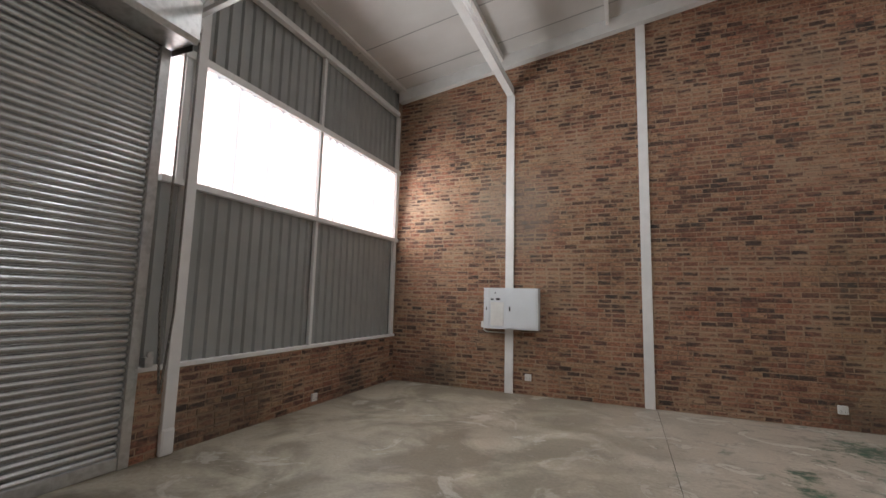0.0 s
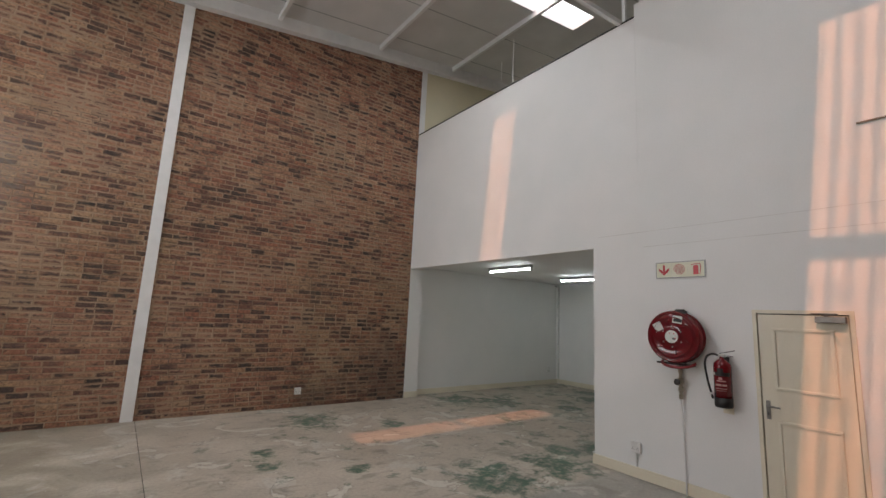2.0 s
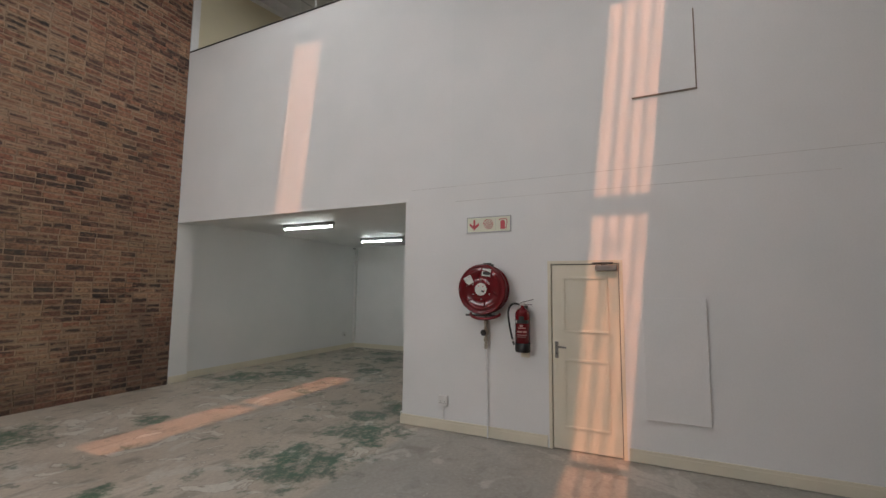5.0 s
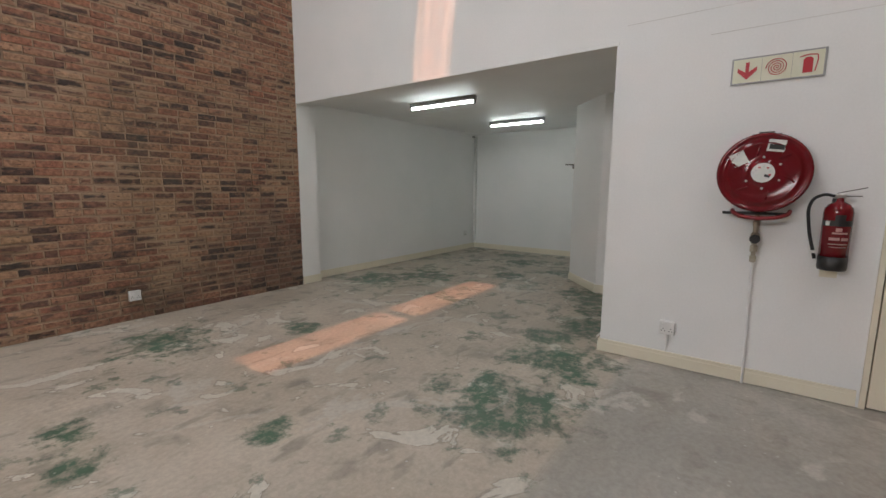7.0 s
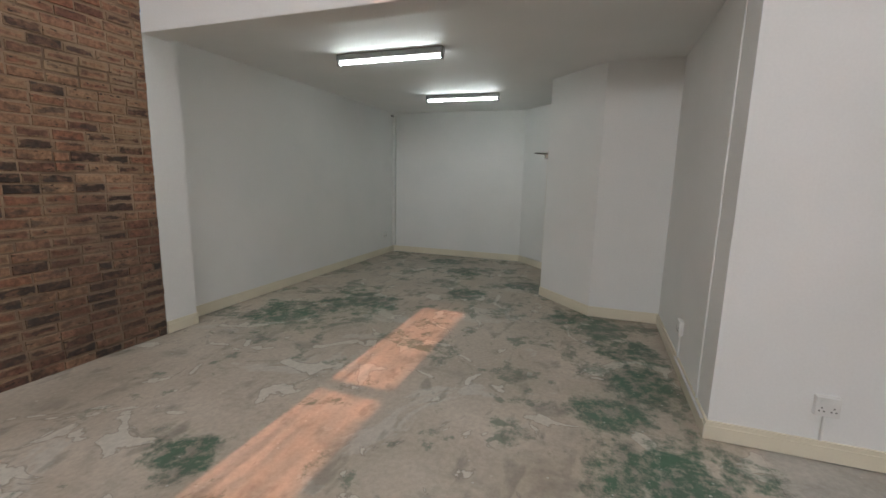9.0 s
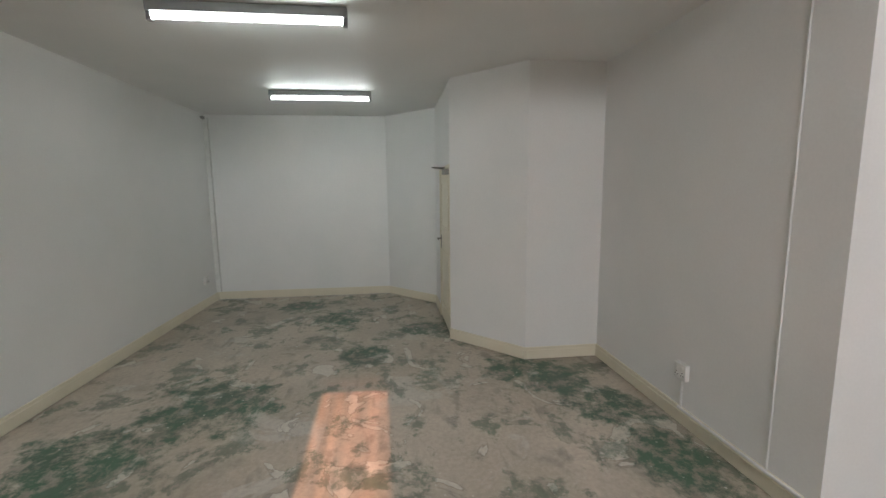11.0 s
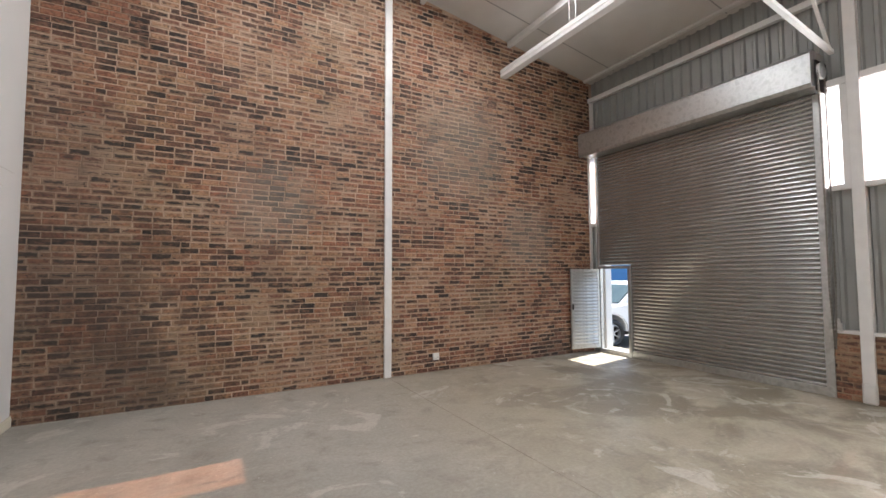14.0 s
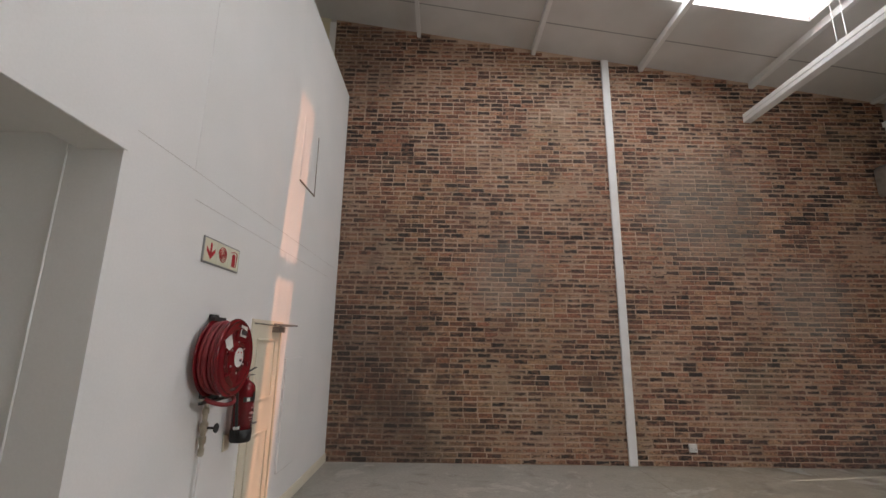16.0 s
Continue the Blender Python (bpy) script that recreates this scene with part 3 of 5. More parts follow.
NOOK_LABEL = "white painted recess wall with a low baseboard"
wall_nook = tagged(part("wall_nook_south", boxes((E + 0.25, OPEN_Y - 0.2, 0, 7.655, OPEN_Y, NOOK_TOP)), WHITE_WALL), NOOK_LABEL, "wall", kind="structure")
tagged(part("wall_nook_return", boxes((E, N, 0, 5.6, 8.4, NOOK_TOP)), WHITE_WALL), NOOK_LABEL, "wall", kind="structure")
tagged(part("wall_nook_north", boxes((5.6, 8.10, 0, 11.4, 8.4, NOOK_TOP)), WHITE_WALL), NOOK_LABEL, "wall", kind="structure")
tagged(part("wall_nook_east", boxes((10.86, 5.27, 0, 11.4, 8.10, NOOK_TOP)), WHITE_WALL), NOOK_LABEL, "wall", kind="structure")
wall_door = tagged(part("wall_nook_door", boxes((9.42, 4.35, 0, 10.05, 4.53, NOOK_TOP), (8.40, 4.35, 2.06, 9.42, 4.53, NOOK_TOP)), WHITE_WALL), "white painted recess wall round a cream door", "wall", kind="structure")


def prism(points, z0, z1):
    bm = bmesh.new()
    lo = [bm.verts.new((x, y, z0)) for x, y in points]
    hi = [bm.verts.new((x, y, z1)) for x, y in points]
    n = len(points)
    for i in range(n):
        bm.faces.new((lo[i], lo[(i + 1) % n], hi[(i + 1) % n], hi[i]))
    bm.faces.new(hi)
    bm.faces.new(lo[::-1])
    bmesh.ops.recalc_face_normals(bm, faces=bm.faces)
    return bm


part("splayed_pier", prism([(7.655, 2.9), (7.655, 3.86), (8.40, 4.54), (8.40, 2.9)], 0, NOOK_TOP), WHITE_WALL, wall_nook)
part("splayed_corner", prism([(10.05, 4.53), (10.86, 5.27), (11.4, 5.27), (11.4, 4.35), (10.05, 4.35)], 0, NOOK_TOP), WHITE_WALL, wall_nook)
ceiling_nook = tagged(part("ceiling_nook", boxes((E + 0.25, S - 0.2, NOOK_TOP, 12.4, 9.2, NOOK_TOP + 0.2)), WHITE_WALL), "white painted flat ceiling of the recess", "ceiling", kind="structure")
tagged(part("wall_upper", boxes((5.40, N, NOOK_TOP + 0.2, 12.4, N + 0.24, 9.3), (12.2, S, NOOK_TOP + 0.2, 12.4, N, 9.3), (5.72, S - 0.24, -0.1, 12.4, S, 9.3)), YELLOW_WALL), "pale cream painted wall of the upper level", "wall", kind="structure")
tagged(part("wall_post", boxes((E, N - 0.012, TOP_N, 5.40, N + 0.24, 8.3), bevel=0.003), WHITE_STEEL), "white painted steel corner post", "post", kind="structure")
tagged(part("wall_post", boxes((5.60, S - 0.24, 3.2, 5.72, S + 0.012, 8.0), bevel=0.003), WHITE_STEEL), "white painted steel corner post", "post", kind="structure")


def skirting(runs, height=0.13, thick=0.02):
    base = None
    for (x0, y0), (x1, y1) in runs:
        d = Vector((x1 - x0, y1 - y0, 0))
        m = Matrix.Translation((x0, y0, 0)) @ Matrix.Rotation(math.atan2(d.y, d.x), 4, "Z")
        bm = bmesh.new()
        box(bm, 0, -thick, 0.007, d.length, 0, height - 0.03, m=m)
        box(bm, 0, -thick * 0.72, height - 0.03, d.length, 0, height, m=m)
        ob = part("baseboard", bm, CREAM)
        tagged(ob, "cream painted skirting board along the wall foot", "skirting", kind="structure")


skirting([((E, 0.38), (E, S)), ((E, OPEN_Y), (E, 1.21)), ((7.655, OPEN_Y), (E - 0.02, OPEN_Y)), ((7.655, 3.86), (7.655, OPEN_Y + 0.01)), ((8.40, 4.54), (7.655, 3.86)), ((10.05, 4.53), (9.42, 4.53)), ((10.86, 5.27), (10.05, 4.53)), ((10.86, 8.10), (10.86, 5.27)), ((5.6, 8.10), (10.86, 8.10)), ((E, N), (5.6, N)), ((5.6, N), (5.6, 8.10))])

ceiling_bm = bmesh.new()


def join_into(bm, other):
    me = bpy.data.meshes.new("piece")
    other.to_mesh(me)
    other.free()
    bm.from_mesh(me)
    bpy.data.meshes.remove(me)


edges = [S - 0.3, *[v for s in sorted(SKYLIGHTS) for v in s], 9.4]
for k in range(0, len(edges), 2):
    join_into(ceiling_bm, sloped(W - 0.3, 12.4, edges[k], edges[k + 1], 0, 0.10))
for k, (y0, y1) in enumerate(SKYLIGHTS):
    runs = [(W - 0.3, SKY_X[0]), (SKY_END[y0], 12.4)] if k else [(W - 0.3, SKY_X[0]), (SKY_END[y0], 4.15), (7.35, 12.4)]
    for x0, x1 in runs:
        join_into(ceiling_bm, sloped(x0, x1, y0, y1, 0, 0.10))
ceiling = tagged(part("ceiling", ceiling_bm, CEILING), "sloping grey-white roof lining boards", "ceiling", kind="structure")
seams = bmesh.new()
for k in range(9):
    y = -1.27 + 1.22 * k
    if not any(a - 0.05 < y < b + 0.05 for a, b in SKYLIGHTS):
        join_into(seams, sloped(W, 12.2, y - 0.012, y + 0.012, -0.003, 0.001))
part("board_joint", seams, CLAD, ceiling)
for k, (y0, y1) in enumerate(SKYLIGHTS):
    for x0, x1 in [(SKY_X[0], SKY_END[y0])] + ([(4.15, 7.35)] if k == 0 else []):
        bm = bmesh.new()
        n = 28
        prev = None
        for i in range(n + 1):
            y = y0 + (y1 - y0) * i / n
            d = 0.07 + 0.012 * math.cos(i * math.pi / 2)
            cur = [bm.verts.new((x, y, roof_z(x, y) + d)) for x in (x0, x1)]
            if prev:
                bm.faces.new((prev[0], prev[1], cur[1], cur[0]))
            prev = cur
        tagged(part("skylight", bm, SKY_SHEET), "translucent corrugated skylight sheet set in the roof", "skylight", kind="structure")

for k, px in enumerate((-4.72, -2.42, -0.32, 1.74, 3.97, 6.08, 8.2, 10.3)):
    bm = sloped(px - 0.036, px + 0.036, S + 0.002, N - 0.17 if px < E else N - 0.002, -0.12 if px > -4.5 else -0.05, -0.001)
    tagged(part("purlin", bm, WHITE_STEEL), "white painted steel roof purlin", "purlin", kind="structure")
bm = sloped(W, 12.2, N - 0.17, N - 0.155, -0.24, -0.001)
join_into(bm, sloped(W, 12.2, N - 0.17, N - 0.005, -0.26, -0.24))
join_into(bm, sloped(W, 12.2, N - 0.17, N - 0.155, -0.27, -0.26))
tagged(part("rafter", bm, WHITE_STEEL), "white painted steel channel rafter along the gable", "rafter", kind="structure")

# lattice truss across the middle of the roof
TY = 2.62
truss = thing("roof_truss", "white painted steel lattice roof truss", "truss", (0, TY, 6.0), kind="structure")


def chord_z(x):
    return 5.08 + 0.113 * (x + 4.7)


bm = bmesh.new()
bar(bm, (-4.76, TY, chord_z(-4.76)), (10.5, TY, chord_z(10.5)), 0.06, 0.06)
part("bottom_chord", bm, WHITE_STEEL, truss)
bm = bmesh.new()
bar(bm, (-4.76, TY, roof_z(-4.76, TY) - 0.19), (10.5, TY, roof_z(10.5, TY) - 0.19), 0.06, 0.08)
part("top_chord", bm, WHITE_STEEL, truss)
xs = [-4.7 + 1.1 * i for i in range(14)]
for i, (a, b) in enumerate(zip(xs, xs[1:])):
    bm = bmesh.new()
    lo, hi = (a, b) if i % 2 == 0 else (b, a)
    bar(bm, (lo, TY, chord_z(lo)), (hi, TY, roof_z(hi, TY) - 0.2), 0.04, 0.04)
    part("web", bm, WHITE_STEEL, truss)
bm = bmesh.new()
bar(bm, (5.38, TY, chord_z(5.38)), (5.38, TY, roof_z(5.38, TY) - 0.2), 0.05, 0.05)
part("web", bm, WHITE_STEEL, truss)

# tie beam hung under the roof
tie = thing("tie_beam", "white steel channel beam hung on thin rods", "beam", (-2.26, 3.0, 6.1), kind="structure")
bm = boxes((-2.335, S + 0.002, 6.10, -2.185, N - 0.003, 6.175), (-2.32, S + 0.002, 6.175, -2.20, N - 0.003, 6.187), (-2.335, S + 0.002, 6.187, -2.185, N - 0.003, 6.27), bevel=0.006)
for v in bm.verts:
    v.co.z -= 0.11 * (N - v.co.y) / (N - S)
part("channel", bm, WHITE_STEEL, tie)
for y in (-0.1, 0.05, 5.2, 5.35):
    bm = bmesh.new()
    tube(bm, [(-2.26, y, 6.26 - 0.11 * (N - y) / (N - S)), (-2.26, y * 1.0, roof_z(-2.26, y))], 0.005, 6)
    part("hanger_rod", bm, GALV, tie)
for y in (-0.02, 5.28):
    part("bracket", boxes((-2.30, y - 0.03, 6.271 - 0.11 * (N - y) / (N - S), -2.22, y + 0.03, 6.31 - 0.11 * (N - y) / (N - S)), bevel=0.004), GALV, tie)
for x, y, z0 in ((6.47, 5.97, 7.0), (7.0, 6.9, 6.9)):
    bm = bmesh.new()
    tube(bm, [(x, y, z0), (x, y, roof_z(x, y))], 0.006, 6)
    tagged(part("hanger_rod", bm, WHITE_STEEL), "thin white rod hanging from the roof", "rod", kind="structure")


# white steel columns on the brick walls
def column(x, y, z, w, out, label):
    bm = bmesh.new()
    box(bm, x - w / 2, min(y, y + out), 0.001, x + w / 2, max(y, y + out), z, bevel=0.006)
    tagged(part("column", bm, WHITE_STEEL), label, "column", kind="structure")


column(-2.25, N + 0.02, 6.10, 0.165, -0.06, "white painted steel column set in the brick wall")
column(0.25, N + 0.02, roof_z(0.25, N) - 0.262, 0.165, -0.06, "white painted steel column set in the brick wall")
column(0.37, S - 0.02, roof_z(0.37, S) - 0.01, 0.135, 0.06, "white painted steel column set in the brick wall")

# ---- west wall: dwarf brick wall, cladding, translucent strip ----
wall_west = tagged(part("wall_west", boxes((W - 0.25, 2.40, -0.1, W - 0.007, N, 0.94)), MORTAR), "low face brick wall under steel cladding", "wall", kind="structure")
part("sill_plate", boxes((W - 0.22, 2.40, 0.945, W + 0.02, N - 0.002, 0.995), bevel=0.004), WHITE_STEEL, wall_west, "white painted sill plate")
CX = W - 0.09
cladding = tagged(part("wall_cladding", ribbed(2.40, N, 0.99, SILL, CX), CLAD), "grey ribbed steel wall cladding", "cladding", kind="structure")
part("sheet", ribbed(S, N, HEAD, 7.0, CX), CLAD, cladding)
part("sheet", ribbed(S, -1.87, 0, 2.93, W - 0.02), CLAD, cladding)
part("stud", boxes((W + 0.02, S + 0.002, 1.2, W + 0.08, S + 0.04, 2.93), bevel=0.003), WHITE_STEEL, cladding, "white painted corner stud")
window = thing("window_1", "long translucent ribbed sheet window in the cladding", "window", (W, 5.3, SILL), kind="structure")
part("pane", ribbed(5.13, N, SILL - 0.05, HEAD + 0.07, CX + 0.004, depth=0.03), WIN_SHEET, window)
part("pane", ribbed(2.80, 5.13, SILL - 0.05, HEAD + 0.07, CX + 0.004, depth=0.03), WIN_SHEET, window)
part("pane", ribbed(2.40, 2.80, SILL - 0.05, HEAD + 0.07, CX + 0.004, depth=0.03), WIN_SHEET, window)
slot = thing("window_2", "narrow translucent sheet window beside the roller door", "window", (W, -2.0, SILL), kind="structure")
part("pane", ribbed(S, -1.87, SILL - 0.10, HEAD + 0.05, W + 0.02, depth=0.03), WIN_SHEET, slot)
part("jamb", boxes((W + 0.055, S + 0.002, SILL - 0.10, W + 0.10, S + 0.045, HEAD + 0.05), bevel=0.003), WHITE_STEEL, slot)
part("sill", boxes((W - 0.02, S + 0.002, 2.93, W + 0.08, -1.87, 3.0)), WHITE_STEEL, slot)
for z, h, name in ((SILL - 0.06, 0.075, "sill_rail"), (HEAD - 0.02, 0.10, "head_rail")):
    part(name, boxes((CX + 0.04, 2.47, z, W + 0.03, 2.732, z + h), bevel=0.003), WHITE_STEEL, window)
    part(name, boxes((CX + 0.04, 2.882, z, W + 0.03, N - 0.002, z + h), bevel=0.003), WHITE_STEEL, window)
part("mullion", boxes((CX + 0.037, 5.10, SILL + 0.015, W + 0.01, 5.16, HEAD - 0.02), bevel=0.003), WHITE_STEEL, window)
part("jamb_rail", boxes((CX + 0.037, 2.645, SILL + 0.015, W + 0.0, 2.732, HEAD - 0.02), bevel=0.003), WHITE_STEEL, window)
part("jamb_rail", boxes((CX + 0.037, N - 0.17, SILL + 0.015, W + 0.028, N - 0.06, HEAD - 0.02), bevel=0.003), WHITE_STEEL, window)
for y0, y1, z0, z1 in ((5.10, 5.16, 0.996, SILL - 0.06), (5.10, 5.16, HEAD + 0.08, GIRT), (N - 0.17, N - 0.06, 0.996, SILL - 0.06), (N - 0.17, N - 0.06, HEAD + 0.08, GIRT), (S + 0.01, S + 0.09, 5.2, GIRT)):
    tagged(part("stud", boxes((CX + 0.037, y0, z0, W + 0.01, y1, z1), bevel=0.003), WHITE_STEEL), "white painted steel cladding stud", "stud", kind="structure")
for y0, y1 in ((S + 0.002, 2.732), (2.882, N - 0.172)):
    tagged(part("girt", boxes((CX + 0.04, y0, GIRT, W + 0.05, y1, GIRT + 0.018), (W + 0.035, y0, GIRT + 0.018, W + 0.05, y1, GIRT + 0.10), bevel=0.002), WHITE_STEEL), "white painted steel channel girt across the cladding", "girt", kind="structure")
post = thing("door_post", "white painted steel column beside the roller door", "column", (W + 0.07, 2.83, 0), kind="structure")
part("shaft", boxes((W - 0.13, 2.735, 0.10, W + 0.05, 2.88, roof_z(W + 0.05, 2.83) - 0.002), bevel=0.008), WHITE_STEEL, post)
part("foot", boxes((W - 0.006, 2.725, 0.001, W + 0.065, 2.89, 0.30), bevel=0.03), WHITE_STEEL, post, "rounded foot of the column")
part("infill", boxes((W - 0.09, 2.36, 0.0, W - 0.06, 2.42, 6.0)), CLAD, post)


# ---- roller shutter ----
roller = thing("roller_door", "grey galvanised steel roller shutter door, closed", "roller door", (W, 0.24, 0))
PITCH, DOOR_S, DOOR_N = 0.0755, -1.83, 2.36
WICK_S, WICK_N, WICK_TOP = -1.84, -0.98, 1.985


def slat_mesh(y0, y1):
    bm = bmesh.new()
    prof = [(-0.016, 0.0), (0.002, 0.001), (0.013, 0.008), (0.021, 0.022), (0.023, 0.036), (0.019, 0.050), (0.008, 0.061), (-0.006, 0.066), (-0.016, 0.068), (-0.016, PITCH)]
    rows = [(bm.verts.new((x, y0, z)), bm.verts.new((x, y1, z))) for x, z in prof]
    for (a, b), (c, d) in zip(rows, rows[1:]):
        bm.faces.new((a, b, d, c))
    me = mesh_of(bm, "slat", SLAT)
    return me


full, short = slat_mesh(DOOR_S, DOOR_N), slat_mesh(WICK_N - 0.01, DOOR_N)
z = 0.12
while z < 4.60:
    ob = new("slat", full if z > WICK_TOP - 0.02 else short)
    ob.parent = roller
    ob.matrix_parent_inverse = roller.matrix_world.inverted()
    ob.location = (W - 0.03, 0, z)
    z += PITCH
part("bottom_rail", boxes((W - 0.06, WICK_N - 0.01, 0.004, W + 0.0, DOOR_N, 0.125), bevel=0.006), GALV, roller)
part("guide", boxes((W - 0.08, DOOR_N - 0.03, 0.001, W + 0.02, DOOR_N + 0.075, 4.55), bevel=0.004), GALV, roller)
part("guide", boxes((W - 0.08, DOOR_S - 0.03, 2.0, W + 0.0, DOOR_S + 0.012, 4.55), bevel=0.004), GALV, roller)
bm = bmesh.new()
prof = [(-0.06, 4.58), (0.37, 4.58), (0.37, 4.555), (0.39, 4.555), (0.43, 4.61), (0.43, 5.06), (0.37, 5.12), (-0.06, 5.12)]
ringa = [bm.verts.new((W + x, S + 0.03, z)) for x, z in prof]
ringb = [bm.verts.new((W + x, 2.47, z)) for x, z in prof]
for i in range(len(prof)):
    j = (i + 1) % len(prof)
    bm.faces.new((ringa[i], ringa[j], ringb[j], ringb[i]))
bm.faces.new(ringa[::-1])
bm.faces.new(ringb)
bmesh.ops.recalc_face_normals(bm, faces=bm.faces)
part("canopy", bm, GALV, roller, "dull galvanised sheet canopy box")
bm = bmesh.new()
lathe(bm, [(0.0, -0.03), (0.06, -0.03), (0.12, -0.02), (0.125, 0.0), (0.12, 0.02), (0.06, 0.03), (0.0, 0.03)], 20, pose(W + 0.24, 2.53, 4.80, 90, 0, 0))
part("chain_wheel", bm, GALV, roller, "toothed chain wheel at the end of the canopy")
part("bracket", boxes((W - 0.05, 2.475, 4.52, W + 0.30, 2.495, 4.98), bevel=0.004), DARK, roller)
chain = thing("hand_chain", "thin grey steel hoisting chain hanging in a loop", "chain", (W + 0.24, 2.53, 0.74))
for k, dx in enumerate((-0.11, 0.11)):
    bm = bmesh.new()
    zz = 0.74
    i = 0
    while zz < 4.78:
        x = W + 0.24 + dx * min(1, (zz - 0.72) * 1.1 + 0.08)
        if i % 2:
            box(bm, x - 0.012, 2.525, zz, x + 0.012, 2.535, zz + 0.034)
        else:
            box(bm, x - 0.005, 2.518, zz, x + 0.005, 2.542, zz + 0.034)
        zz += 0.029
        i += 1
    part("strand", bm, IRON, chain)
hook = thing("chain_cleat", "small galvanised chain cleat fixed over the dwarf wall", "cleat", (W, 2.52, 1.0))
bm = bmesh.new()
box(bm, W - 0.02, 2.47, 0.996, W + 0.06, 2.56, 1.10, bevel=0.005)
lathe(bm, [(0.0, 0), (0.035, 0), (0.035, 0.02), (0.0, 0.02)], 14, pose(W + 0.06, 2.51, 1.13, 0, 90, 0))
part("plate", bm, GALV, hook)

# ---- wicket door in the shutter ----
wicket = thing("wicket_frame", "galvanised steel frame of the small pass door", "door frame", (W, -1.4, 0))
for b in ((W - 0.07, WICK_S, 0.001, W + 0.02, WICK_S + 0.07, WICK_TOP), (W - 0.07, WICK_N - 0.06, 0.001, W + 0.02, WICK_N, WICK_TOP)):
    part("jamb", boxes(b, bevel=0.004), GALV, wicket)
part("lintel", boxes((W - 0.07, WICK_S + 0.071, WICK_TOP - 0.06, W + 0.02, WICK_N - 0.061, WICK_TOP), bevel=0.004), GALV, wicket)
part("threshold", boxes((W - 0.07, WICK_S + 0.071, 0.001, W + 0.02, WICK_N - 0.061, 0.09), bevel=0.004), GALV, wicket)
HINGE = pose(W + 0.05, WICK_S + 0.05, 0, 0, 0, -12.5)
leaf = thing("wicket_door", "small louvred steel pass door, standing open inwards", "door", (W + 0.05, WICK_S + 0.05, 0.1))
LW, LZ0, LZ1 = 0.76, 0.11, 1.92
for b in ((0, -0.02, LZ0, 0.055, 0.02, LZ1), (LW - 0.055, -0.02, LZ0, LW, 0.02, LZ1), (0.056, -0.02, LZ1 - 0.07, LW - 0.056, 0.02, LZ1), (0.056, -0.02, LZ0, LW - 0.056, 0.02, LZ0 + 0.08)):
    bm = bmesh.new()
    box(bm, *b, bevel=0.004)
    bmesh.ops.transform(bm, matrix=HINGE, verts=bm.verts)
    part("frame", bm, GALV, leaf)
z = LZ0 + 0.082
bm = bmesh.new()
rows = [(bm.verts.new((0.05, y, zz)), bm.verts.new((LW - 0.05, y, zz))) for y, zz in [(0.0, 0.0), (0.012, 0.008), (0.018, 0.034), (0.010, 0.060), (-0.004, 0.068), (0, PITCH)]]
for (a, b), (c, d) in zip(rows, rows[1:]):
    bm.faces.new((a, c, d, b))
leaf_slat = mesh_of(bm, "slat", GALV)
while z < LZ1 - 0.10:
    ob = new("slat", leaf_slat)
    ob.parent = leaf
    ob.matrix_parent_inverse = leaf.matrix_world.inverted()
    ob.matrix_basis = HINGE @ Matrix.Translation((0, 0, z))
    z += PITCH
bm = bmesh.new()
box(bm, LW - 0.05, 0.021, 1.0, LW - 0.02, 0.05, 1.12, bevel=0.004)
bmesh.ops.transform(bm, matrix=HINGE, verts=bm.verts)
part("latch", bm, DARK, leaf)

# ---- things on the north wall ----
board = thing("distribution_board", "grey-white steel electrical distribution board, one door ajar", "electrical box", (-2.18, N, 1.24))
BX0, BX1, BZ0, BZ1, BY = -2.72, -1.64, 1.24, 2.04, N - 0.22
part("case", boxes((BX0, BY + 0.02, BZ0, BX1, N - 0.002, BZ1), bevel=0.006), BOARD_GREY, board)
part("rim", boxes((BX0, BY, BZ0, BX1, BY + 0.019, BZ0 + 0.035), (BX0, BY, BZ1 - 0.035, BX1, BY + 0.019, BZ1), (BX0, BY, BZ0 + 0.035, BX0 + 0.11, BY + 0.019, BZ1 - 0.035), (BX1 - 0.035, BY, BZ0 + 0.035, BX1, BY + 0.019, BZ1 - 0.035)), BOARD_GREY, board)
door_r = part("door", boxes((-2.27, BY - 0.016, BZ0 + 0.03, BX1 + 0.03 - 0.06, BY - 0.001, BZ1 - 0.03), bevel=0.004), BOARD_GREY, board)
part("handle", boxes((-2.20, BY - 0.03, 1.59, -2.175, BY - 0.017, 1.68), bevel=0.003), BLACK, door_r, "black latch")
inner = part("inner_panel", boxes((BX0 + 0.112, BY + 0.004, BZ0 + 0.04, -2.275, BY + 0.018, BZ1 - 0.04), bevel=0.002), BOARD_GREY, board, "recessed breaker panel")
for b in ((-2.575, 1.80, -2.52, 1.83), (-2.47, 1.80, -2.39, 1.84), (-2.50, 1.93, -2.47, 1.95)):
    part("breaker", boxes((b[0], BY - 0.004, b[1], b[2], BY + 0.003, b[3])), BLACK, inner, "black breaker switch")
part("breaker_cover", boxes((-2.575, BY - 0.006, BZ0 + 0.06, -2.31, BY + 0.003, 1.76), bevel=0.003), WHITE_PLASTIC, inner)
part("latch", boxes((BX0 + 0.05, BY - 0.012, 1.60, BX0 + 0.065, BY - 0.001, 1.66)), BLACK, board)
pipe = thing("conduit", "short bent white conduit with a small junction box", "conduit", (-2.75, N, 1.2))
bm = bmesh.new()
tube(bm, [(-2.76, N - 0.06, 1.26), (-2.76, N - 0.06, 1.20), (-2.72, N - 0.06, 1.175), (-2.64, N - 0.06, 1.165), (-2.33, N - 0.06, 1.160)], 0.014, 8)
